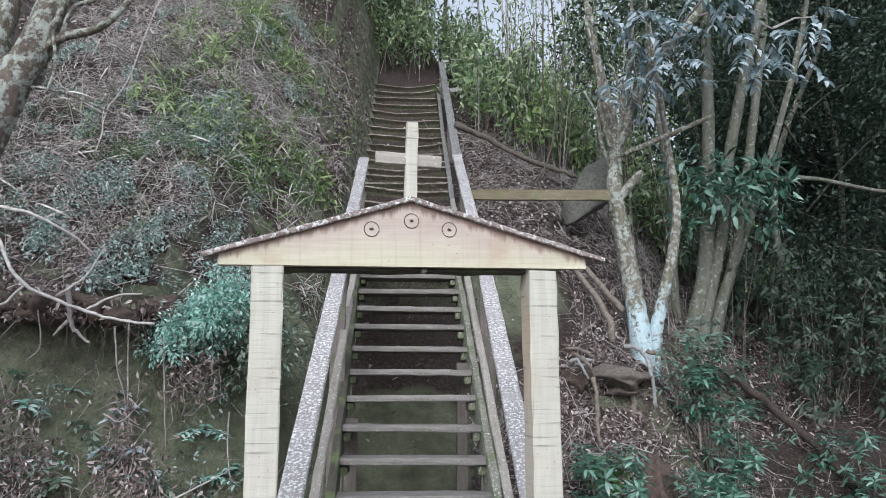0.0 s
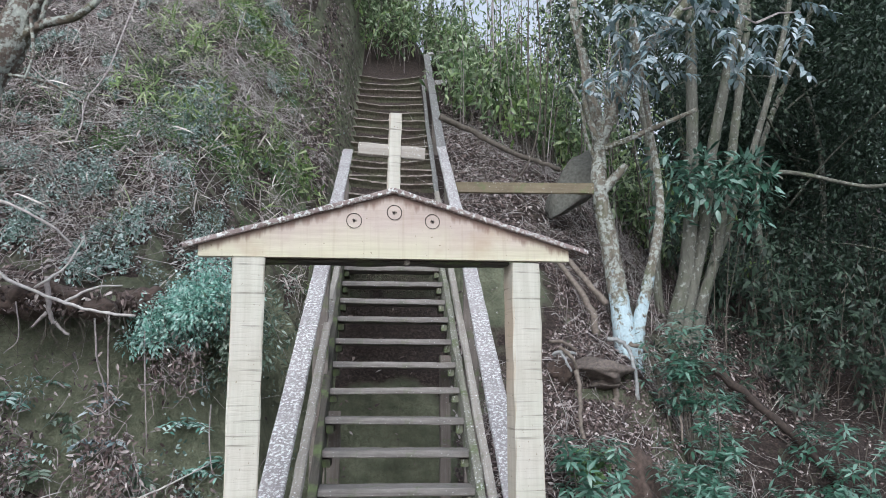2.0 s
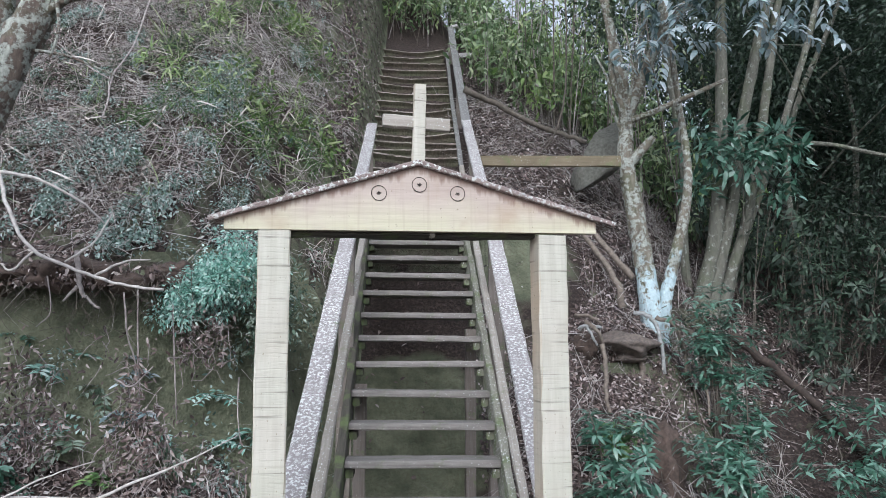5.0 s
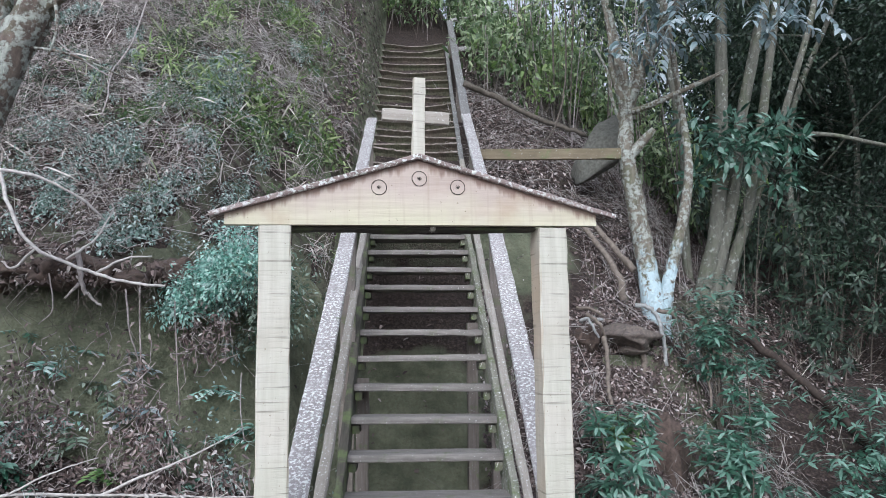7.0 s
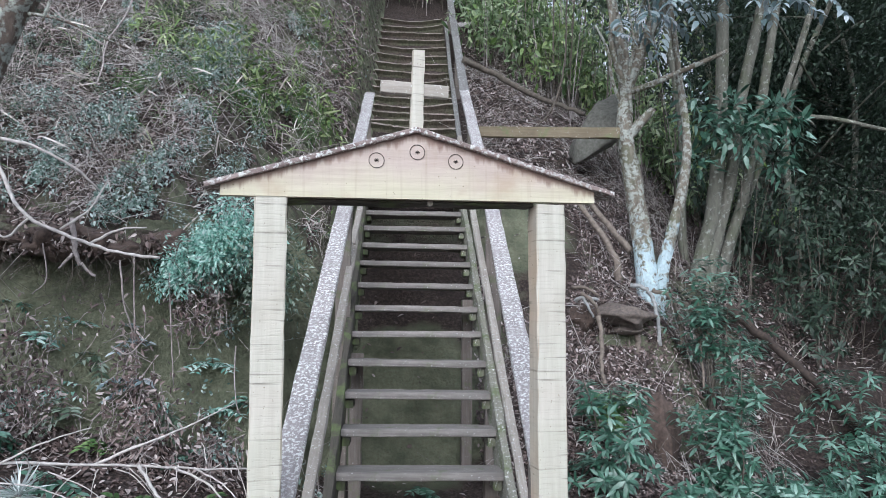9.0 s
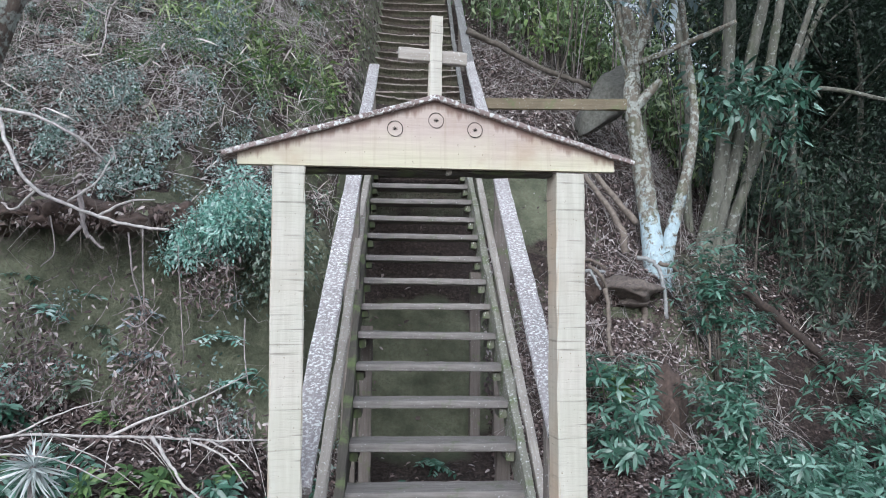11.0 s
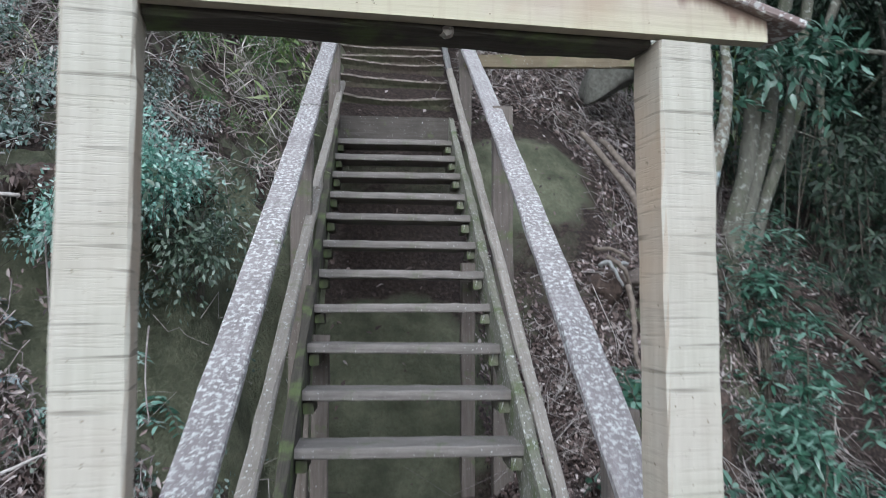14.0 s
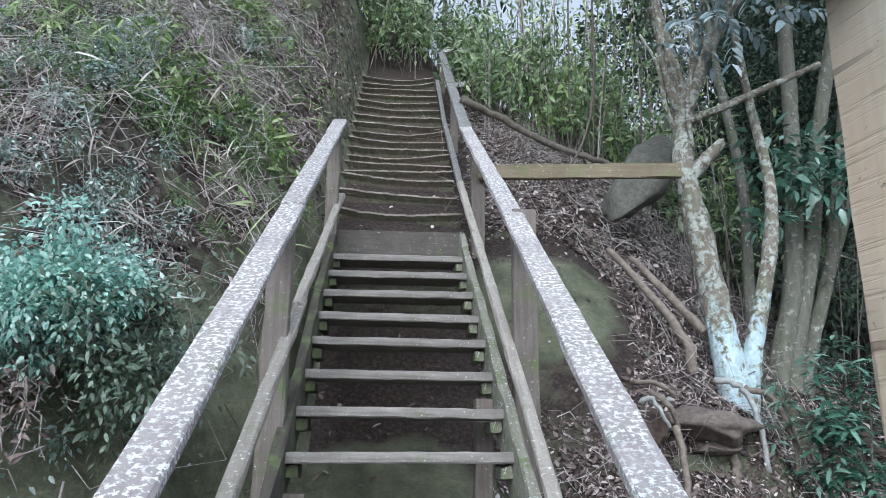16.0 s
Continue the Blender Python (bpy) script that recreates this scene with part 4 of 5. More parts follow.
def build_thicket():
    """Bamboo-like undergrowth on the slope beside the upper steps."""
    r = np.random.default_rng(31)
    stems, bag, shade, dim, sunny = Geo(), Bag(), Bag(), Geo(), Bag()
    spans = [(0.95, 4.6, 10.4, 15.0, 620), (-3.8, -0.9, 10.4, 14.5, 120), (3.6, 9.5, 8.6, 13.0, 420), (-1.2, 1.6, 13.7, 17, 300)]
    for x0, x1, y0, y1, n in spans:
        for _ in range(n):
            x, y = x0 + (x1 - x0) * r.random(), y0 + (y1 - y0) * r.random()
            b = np.array(on_ground(x, y, -0.05))
            tall = 0.5 + 1.1 * r.random()
            tip = b + np.array([r.normal(0, 0.22), r.normal(0, 0.22) - 0.15, tall])
            mid = (b + tip) / 2 + np.array([0, 0, 0.15])
            # right-hand stems all get the dark twig colour, as if in shade
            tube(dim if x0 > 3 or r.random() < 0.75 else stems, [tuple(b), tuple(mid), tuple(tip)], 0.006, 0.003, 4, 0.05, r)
            k = 26
            t = 0.35 + 0.65 * r.random((k, 1))
            p = b + (tip - b) * t + np.array([0, 0, 0.15]) * 4 * t * (1 - t) * 0.5
            n2 = 0.07 + 0.09 * r.random(k)
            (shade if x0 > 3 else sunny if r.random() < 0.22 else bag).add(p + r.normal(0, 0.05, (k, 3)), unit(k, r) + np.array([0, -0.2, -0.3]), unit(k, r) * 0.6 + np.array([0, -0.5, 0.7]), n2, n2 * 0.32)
    for _ in range(64):
        x, y = 1.3 + 2.6 * r.random(), 9.9 + 4.5 * r.random()
        b = np.array(on_ground(x, y, -0.05))
        tall = 1.8 + 2.2 * r.random()
        tip = b + np.array([r.normal(0, 0.3), r.normal(0, 0.2), tall])
        tube(dim if r.random() < 0.5 else stems, smooth_line([tuple(b), tuple((b + tip) / 2 + r.normal(0, 0.08, 3)), tuple(tip)], 3), 0.006 + 0.012 * r.random(), 0.004, 5, 0.05, r)
        k = 60
        t = 0.25 + 0.75 * r.random((k, 1))
        n2 = 0.05 + 0.06 * r.random(k)
        (sunny if r.random() < 0.6 else bag).add(b + (tip - b) * t + r.normal(0, 0.16, (k, 3)), unit(k, r) + np.array([0, -0.2, -0.3]), unit(k, r) * 0.6 + np.array([0, -0.5, 0.7]), n2, n2 * 0.34)
    tagged(part("shaded_stems", dim, DARK_TWIG), "thin undergrowth stems, coloured dark for shade under dense trees", "undergrowth", kind="stuff")
    a = tagged(part("undergrowth_stems", stems, TWIG), "thin dry stems of the hillside undergrowth", "undergrowth", kind="stuff")
    b = tagged(part("undergrowth_leaves", bag.mesh(0.2, 0.35), PALE_FOREST_LEAF), "narrow green leaves of the hillside undergrowth", "undergrowth", kind="stuff")
    c = tagged(part("shaded_undergrowth", shade.mesh(0.2, 0.35), SHADE_LEAF), "narrow undergrowth leaves coloured dark to stand for deep shade", "undergrowth", kind="stuff")
    d = tagged(part("sunlit_undergrowth", sunny.mesh(0.2, 0.35), STRAP_LEAF), "yellow-green leaves of the upper hillside undergrowth", "undergrowth", kind="stuff")
    return a, b, c, d


build_thicket()


# ---- crowns and sprays of the near trees ----
def hanging_sprays():
    r = np.random.default_rng(41)
    bag = Bag()
    spots = [(2.50, 7.7, 4.95), (2.62, 7.7, 4.75), (2.72, 7.6, 5.1), (2.95, 7.5, 4.85), (3.1, 7.5, 5.05), (3.35, 7.6, 4.75), (3.5, 7.6, 5.1), (3.62, 7.6, 4.7), (2.2, 7.8, 5.3), (3.3, 7.4, 5.2), (2.45, 7.6, 4.6), (2.85, 7.4, 5.25), (3.9, 7.7, 5.0), (4.2, 7.8, 5.3), (2.35, 7.7, 5.05), (2.3, 7.75, 4.7), (2.55, 7.65, 5.2), (2.1, 7.8, 4.6), (2.4, 7.6, 4.85)]
    at = Vector((2.3, 7.95, 0.0))
    for p in spots:
        for _ in range(3):
            way = (r.normal(0, 0.5), -0.3 + r.normal(0, 0.3), -0.35 + r.normal(0, 0.3))
            spray(bag, None, np.array(p) - np.array(at) + r.normal(0, 0.13, 3), way, 0.32, 7, 0.115, 0.42, r)
    for a, b in (((2.55, 8.0, 4.88), (2.6, 7.7, 4.9)), ((2.95, 7.9, 5.31), (3.1, 7.5, 5.1)), ((3.1, 7.5, 5.1), (3.6, 7.6, 5.05)), ((3.6, 7.6, 5.05), (4.2, 7.8, 5.3)), ((2.75, 7.95, 5.1), (2.85, 7.4, 5.25))):
        a, b = Vector(a) - at, Vector(b) - at
        part("twig", tube(Geo(), [tuple(a), tuple((a + b) / 2 + Vector((0, 0, 0.05))), tuple(b)], 0.014, 0.008, 5, 0.05, r), TWIG, lichen_tree)
    part("hanging_leaves", bag.mesh(0.3, 0.3), GLOSSY_LEAF, lichen_tree, "large glossy leaves with bluish sky sheen in their colour")
    # the small-leaved crown that closes over the fork
    bag = Bag()
    c = np.stack([1.3 + 2.4 * r.random(60), 7.8 + 1.4 * r.random(60), 5.3 + 1.8 * r.random(60)], 1) - np.array(at)
    clumps(bag, c, 0.34, 55, 0.07, 0.42, r)
    c = np.stack([1.75 + 0.5 * r.random(16), 8.2 + 0.4 * r.random(16), 4.2 + 1.2 * r.random(16)], 1) - np.array(at)
    clumps(bag, c, 0.16, 30, 0.06, 0.45, r)
    part("crown", bag.mesh(0.25, 0.25), FOREST_LEAF, lichen_tree)


hanging_sprays()
r = np.random.default_rng(43)
mid = np.stack([3.0 + 1.1 * r.random(26), 8.5 + 0.4 * r.random(26), 3.25 + 0.75 * r.random(26)], 1)
leafy_bush("sapling", "dark sapling with blue-green leaves before grey stems", (3.35, 8.6, float(height(3.35, 8.6))), mid - np.array((3.35, 8.6, float(height(3.35, 8.6)))), 0.2, 26, 0.12, 0.34, DEEP_LEAF, 44)


# ---- shrubs on the right of the stairs ----
def tips_round(n, rx, ry, z0, z1, seed, dx=0.0, dy=0.0):
    q = np.random.default_rng(seed)
    return [(dx + q.normal(0, rx), dy + q.normal(0, ry), z0 + (z1 - z0) * q.random()) for _ in range(n)]


LANCE = "broad-leaved shrub with drooping lance-shaped green leaves"
for where, words, n, rx, ry, z0, z1, mat, seed in (
    ((2.62, 7.3), " at tree foot", 78, 0.17, 0.10, 0.6, 1.4, DEEP_LEAF, 51),
    ((2.75, 7.2), " trailing down the slope", 34, 0.17, 0.10, 0.2, 0.95, DEEP_LEAF, 53),
    ((1.42, 6.3), " below the bank", 22, 0.12, 0.12, 0.2, 0.62, DEEP_LEAF, 55),
    ((1.3, 5.85), " low by the gate", 26, 0.13, 0.14, 0.0, 0.4, DEEP_LEAF, 255),
    ((2.4, 6.55), " by the ditch", 60, 0.17, 0.15, 0.05, 0.75, DEEP_LEAF, 57),
    ((2.95, 6.7), " in the hollow", 40, 0.26, 0.25, 0.02, 0.45, DEEP_LEAF, 59),
    ((3.65, 7.1), " beside the hollow", 46, 0.26, 0.25, 0.05, 0.7, DEEP_LEAF, 259),
    ((2.5, 6.05), " at foot of the hollow", 30, 0.2, 0.18, 0.02, 0.42, DEEP_LEAF, 271),
    ((3.15, 6.2), " on the low ground", 40, 0.24, 0.2, 0.02, 0.45, DEEP_LEAF, 273),
    ((3.7, 6.5), " beyond the low ground", 40, 0.26, 0.2, 0.02, 0.5, DEEP_LEAF, 275),
    ((1.55, 5.35), " close by the gate", 26, 0.15, 0.15, 0.0, 0.4, DEEP_LEAF, 281),
    ((2.6, 5.5), " by the low path", 34, 0.22, 0.18, 0.0, 0.45, DEEP_LEAF, 283),
    ((3.2, 5.6), " by the ditch edge", 38, 0.24, 0.18, 0.0, 0.5, DEEP_LEAF, 285),
    ((4.3, 7.8), " under dark trees", 46, 0.3, 0.3, 0.05, 0.8, DEEP_LEAF, 61),
    # the two SHADE_LEAF shrubs carry their shade in the leaf colour
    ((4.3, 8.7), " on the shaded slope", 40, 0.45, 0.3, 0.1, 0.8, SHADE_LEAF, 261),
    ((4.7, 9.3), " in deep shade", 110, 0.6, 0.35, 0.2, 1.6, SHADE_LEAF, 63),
    ((1.5, 6.6), " low on leaf litter", 12, 0.09, 0.08, 0.1, 0.36, GREEN_LEAF, 65),
):
    shoot_bush("lance_shrub", LANCE + words, on_ground(*where), tips_round(n, rx, ry, z0, z1, seed), 8, 0.098, 0.27, mat, seed + 1, "shrubs by the gate")

for x, y, n, seed in ((-1.95, 4.75, 16, 291), (-1.5, 4.72, 14, 293), (-1.1, 4.8, 12, 295), (-2.35, 4.85, 16, 297), (-0.75, 4.6, 8, 299)):
    shoot_bush("low_plant", "low green broad-leaved plant at foot of bank", on_ground(x, y), tips_round(n, 0.13, 0.1, 0.02, 0.16, seed), 6, 0.075, 0.34, GREEN_LEAF if seed % 4 == 1 else DEEP_LEAF, seed + 1, "low plants at the bank foot")

# ---- shrubs on the bank on the left of the stairs ----
q = np.random.default_rng(71)
bx = -1.25 + q.normal(0, 0.19, 120)
blue = np.stack([bx, 5.68 + q.normal(0, 0.11, 120), 1.95 + 0.3 * (bx + 1.22) + q.normal(0, 0.08, 120)], 1)
base = np.array((-1.2, 6.2, float(height(-1.2, 6.2))))
leafy_bush("small_leaved_shrub", "blue-green small-leaved shrub hanging over the bank", tuple(base), blue - base, 0.10, 120, 0.026, 0.45, BLUE_LEAF, 72, "shrubs on the bank")
near_c = np.stack([-1.0 + q.normal(0, 0.12, 46), 5.8 + q.normal(0, 0.15, 46), 1.80 + q.normal(0, 0.17, 46)], 1)
base = np.array((-1.0, 6.25, float(height(-1.0, 6.25))))
leafy_bush("small_leaved_shrub", "grey-green leafy shrub beside the handrail", tuple(base), near_c - base, 0.13, 46, 0.034, 0.38, GREY_LEAF, 73, "shrubs on the bank")
for x, y, mat, n, w, lab, sd in ((-1.86, 7.3, BANK_LEAF, 34, 0.22, "pale blue-green bramble clump on dry bank", 81), (-2.0, 6.9, GREEN_LEAF, 22, 0.2, "green bramble clump among dry twigs", 82), (-2.21, 8.1, FOREST_LEAF, 40, 0.34, "grey-green scrub clump high on the bank", 83), (-2.5, 6.25, BANK_LEAF, 40, 0.28, "blue-green ivy clump above the earth wall", 84), (-1.36, 7.25, GREEN_LEAF, 26, 0.2, "fresh green clump by mossy earth", 85), (-1.4, 6.35, BANK_LEAF, 34, 0.24, "blue-green ground cover on the ledge", 86), (-0.95, 7.75, GREEN_LEAF, 16, 0.16, "green ferny tuft near the rail top", 87), (-1.35, 8.9, GREEN_LEAF, 26, 0.26, "broad green leaves on upper bank", 88), (-1.9, 9.6, GREEN_LEAF, 26, 0.35, "green undergrowth on upper bank", 89), (-3.2, 7.4, FOREST_LEAF, 30, 0.4, "dull green scrub on dry bank", 90), (-1.70, 7.60, STRAP_LEAF, 9, 0.16, "bright green broad-leaved clump high on bank", 191), (-1.39, 7.44, STRAP_LEAF, 10, 0.15, "yellow-green leafy clump among dead leaves", 192), (-0.89, 8.04, STRAP_LEAF, 8, 0.13, "fresh green clump beside the mossy earth", 193), (-1.46, 9.19, STRAP_LEAF, 8, 0.16, "bright leafy sprig on the upper bank", 194)):
    qq = np.random.default_rng(sd)
    cx, cy = x + qq.normal(0, w, n), y + qq.normal(0, w, n)
    c = np.stack([cx, cy, height(cx, cy) + 0.03 + 0.16 * qq.random(n)], 1)
    b = np.array(on_ground(x, y))
    leafy_bush("bank_shrub", lab, tuple(b), c - b, 0.1, 24 if mat is STRAP_LEAF else 120, 0.09 if mat is STRAP_LEAF else 0.023, 0.3 if mat is STRAP_LEAF else 0.42, mat, sd + 100, "shrubs on the bank")


# ---- dead leaves, twigs and dry grass ----
def scatter(n, x0, x1, y0, y1, r, steep=0.04):
    x, y = x0 + (x1 - x0) * r.random(n), y0 + (y1 - y0) * r.random(n)
    nz = normal(x, y)[:, 2]
    keep = r.random(n) < np.where(nz > 0.5, 1.0, steep)
    keep &= (nz > 0.42) | (r.random(n) < 0.25)
    keep &= ~((np.abs(x - 0.02) < 0.5) & (y > 3.9) & (y < 13) & (r.random(n) < 0.9))
    keep &= ~((((x - 1.05) / 0.58) ** 2 + ((y - 8.1) / 0.55) ** 2 < 1) & (r.random(n) < 0.985))
    keep &= ~((((x + 0.95) / 0.25) ** 2 + ((y - 8.0) / 0.5) ** 2 < 1) & (r.random(n) < 0.6))
    return x[keep], y[keep]


def build_litter():
    r = np.random.default_rng(91)
    bag = Bag()
    for x0, x1, y0, y1, n, size in ((-3.6, -0.55, 5.4, 9.5, 62000, 0.042), (-5, -0.6, 9, 13.5, 20000, 0.055), (0.5, 2.9, 5.2, 8.6, 46000, 0.036), (0.7, 4.5, 8.4, 12.5, 26000, 0.05), (2.6, 6.5, 6.5, 10.5, 4500, 0.042), (-3.2, 0.7, 4.2, 6.4, 11000, 0.04), (-0.45, 0.5, 5.2, 12.8, 2600, 0.04), (-1.0, -0.5, 8.3, 13.5, 16000, 0.045), (-4, 4, -1, 4.6, 3000, 0.05)):
        x, y = scatter(n, x0, x1, y0, y1, r, 0.75 if x0 in (0.5, -1.0) else 0.04)
        if x1 < -0.52:
            drift = np.array([noise.noise((a * 2.6, b * 2.6, 5.1)) + 0.7 * noise.noise((a * 7, b * 7, 2.2)) for a, b in zip(x, y)])
            keep = r.random(len(x)) < np.clip(0.25 + 1.7 * drift, 0.03, 1)
            x, y = x[keep], y[keep]
        nrm = normal(x, y)
        p = np.stack([x, y, height(x, y) + 0.004 + 0.03 * r.random(len(x)) ** 2], 1)
        way = np.cross(nrm, unit(len(x), r)) + 0.35 * unit(len(x), r)
        k = size * (0.5 + r.random(len(x)))
        bag.add(p, way, nrm + 0.5 * unit(len(x), r), k, k * (0.3 + 0.25 * r.random(len(x))))
    return tagged(part("leaf_litter", bag.mesh(0.5, 0.15), LITTER), "brown and tan dead leaves on the slope", "leaf litter", kind="stuff")


def build_twigs():
    r = np.random.default_rng(92)
    for name, mat, n, a, b, lab in (("dry_twigs", TWIG, 5200, 0.0014, 0.0042, "tangled grey-brown dry twigs and vines on the bank"), ("dark_twigs", DARK_TWIG, 5200, 0.0014, 0.0046, "dark brown dead twigs and vines on the bank"), ("bleached_twigs", PALE_TWIG, 8200, 0.0014, 0.0044, "pale bleached twigs and dead vines on the bank")):
        g = Geo()
        x, y = scatter(n, -3.7, -0.55, 5.6, 10.5, r, 0.08)
        x2, y2 = scatter(n // 5, 0.7, 3.4, 6.4, 11.5, r, 0.3)
        x, y = np.concatenate([x, x2]), np.concatenate([y, y2])
        knot = np.array([noise.noise((a * 2.3, b * 2.3, 12.7)) for a, b in zip(x, y)])
        keep = (x > 0) | (r.random(len(x)) < np.clip(0.5 + 1.5 * knot, 0.18, 1))
        x, y = x[keep], y[keep]
        nrm = normal(x, y)
        for px, py, nn in zip(x, y, nrm):
            p = np.array((px, py, float(height(px, py)))) + nn * (0.01 + 0.12 * r.random() ** 2)
            d = np.cross(nn, unit(1, r)[0])
            d /= np.linalg.norm(d)
            d = d + nn * r.normal(0, 0.25) + np.array([0, -0.1, -0.2])
            k = 0.12 + 0.65 * r.random() ** 2
            w = r.normal(0, 0.15 * k, (3, 3))
            tube(g, [tuple(p), tuple(p + d * k * 0.25 + w[0]), tuple(p + d * k * 0.5 + w[0] * 0.3 + w[1]), tuple(p + d * k * 0.75 + w[2]), tuple(p + d * k)], a + (b - a) * r.random() ** 2, a * 0.6, 4, 0.05, r)
        tagged(part(name, g, mat), lab, "twigs", kind="stuff")


def build_dry_grass():
    r = np.random.default_rng(93)
    bag, green = Bag(), Bag()
    x, y = scatter(150, -3.4, -0.6, 5.9, 10.5, r, 0.5)
    for px, py in zip(x, y):
        base = np.array(on_ground(px, py, 0.02))
        n = 20
        w = unit(n, r) * 0.75 + np.array([0, -0.55, 0.3])
        k = 0.10 + 0.24 * r.random(n)
        lush = r.random() < (0.6 if (px > -2.3 and py > 6.8) else 0.2)
        (green if lush else bag).add(base + r.normal(0, 0.05, (n, 3)), w, np.array([0, -0.4, 0.8]) + 0.4 * unit(n, r), k, 0.005 + 0.006 * r.random(n))
    x, y = scatter(50, 2.6, 6.5, 7.5, 11, r)
    for px, py in zip(x, y):
        base = np.array(on_ground(px, py, 0.02))
        n = 14
        k = 0.15 + 0.3 * r.random(n)
        bag.add(base + r.normal(0, 0.06, (n, 3)), unit(n, r) * 0.7 + np.array([0, -0.3, 0.6]), np.array([0, -0.4, 0.8]) + 0.4 * unit(n, r), k, 0.006)
    tagged(part("dry_grass", bag.mesh(0.2, 0.45), STRAW), "straw-coloured drooping dry grass blades on the bank", "dry grass", kind="stuff")
    tagged(part("green_grass", green.mesh(0.2, 0.45), STRAP_LEAF), "fresh green grass blades by the mossy bank", "grass", kind="stuff")


build_litter()
build_twigs()
build_dry_grass()


# ---- roots, logs, stones ----
def branchwork(name, label, category, lines, material, sides=7, part_name="stem"):
    """One fallen or hanging branch: each line of points, with its radii, is a part."""
    at = Vector(lines[0][0][0])
    ob = thing(name, label, category, at=Matrix.Translation(at))
    for pts, r0, r1 in lines:
        g = Geo()
        tube(g, [q - at + Vector(rng.normal(0, min(0.25 * r0, 0.006), 3)) for q in smooth_line(pts, 5)], r0, r1, sides, 0.08)
        part(part_name, g, material, ob, smooth=True)
    return ob


branchwork("arching_root", "pale bare branch arching along the bank edge", "branch", [
    ([(-2.75, 5.75, 2.75), (-2.52, 5.5, 2.36), (-2.32, 5.4, 2.11), (-2.0, 5.3, 1.97), (-1.71, 5.2, 1.88), (-1.47, 5.2, 1.85)], 0.013, 0.008),
    ([(-2.65, 5.6, 2.62), (-2.36, 5.5, 2.55), (-2.1, 5.5, 2.42), (-1.98, 5.6, 2.3)], 0.012, 0.006),
    ([(-2.1, 5.35, 2.02), (-1.95, 5.4, 2.16), (-1.9, 5.5, 2.35)], 0.008, 0.004),
    ([(-1.9, 5.28, 1.93), (-1.75, 5.3, 2.02), (-1.6, 5.35, 2.04)], 0.009, 0.004),
    ([(-2.3, 5.4, 2.1), (-2.42, 5.4, 1.98), (-2.5, 5.42, 2.02)], 0.009, 0.004),
], PALE_TWIG)
branchwork("fallen_branch", "bleached forked branch lying at foot of bank", "branch", [
    ([(-2.3, 4.55, 0.62), (-2.04, 4.6, 0.80), (-1.7, 4.7, 0.79), (-1.45, 4.8, 0.77), (-1.15, 4.9, 0.74), (-0.85, 5.0, 0.72)], 0.0097, 0.0045),
    ([(-1.4, 4.8, 0.77), (-1.3, 4.75, 0.66), (-1.2, 4.7, 0.55), (-1.0, 4.65, 0.42)], 0.0105, 0.0045),
    ([(-1.25, 4.87, 0.75), (-1.05, 4.85, 0.66), (-0.92, 4.8, 0.52)], 0.0075, 0.0030),
    ([(-1.6, 4.75, 0.78), (-1.42, 4.78, 0.86), (-1.2, 4.9, 0.95), (-1.0, 5.1, 1.05)], 0.0083, 0.0030),
    ([(-2.0, 4.62, 0.8), (-1.8, 4.6, 0.9), (-1.6, 4.7, 0.97)], 0.0060, 0.0023),
    ([(-1.15, 4.9, 0.74), (-0.98, 4.8, 0.68), (-0.86, 4.7, 0.6)], 0.0060, 0.0023),
    ([(-2.2, 4.6, 0.7), (-2.0, 4.5, 0.74), (-1.75, 4.5, 0.72), (-1.5, 4.55, 0.6)], 0.0060, 0.0023),
] + [([tuple(a), tuple(a + d * 0.5 + np.array([0, 0, 0.03])), tuple(a + d)], 0.0037, 0.0015) for a, d in zip(np.stack([np.linspace(-2.0, -0.95, 16), np.linspace(4.62, 4.95, 16), np.full(16, 0.76)], 1), np.random.default_rng(5).normal(0, 0.16, (16, 3)) + np.array([0.1, 0, -0.03]))], PALE_TWIG)
branchwork("hanging_vine", "thin pale vine hanging down the dry bank", "vine", [
    ([(-2.35, 7.6, 5.2), (-2.38, 7.3, 4.6), (-2.42, 7.1, 4.1), (-2.5, 6.9, 3.75), (-2.46, 6.75, 3.5), (-2.44, 6.6, 3.3)], 0.008, 0.006),
    ([(-1.65, 8.9, 5.6), (-1.66, 8.5, 5.0), (-1.5, 8.3, 4.7)], 0.006, 0.004),
    ([(-2.48, 6.9, 3.7), (-2.8, 7.0, 3.9), (-3.1, 7.2, 4.15)], 0.006, 0.004),
], TWIG)
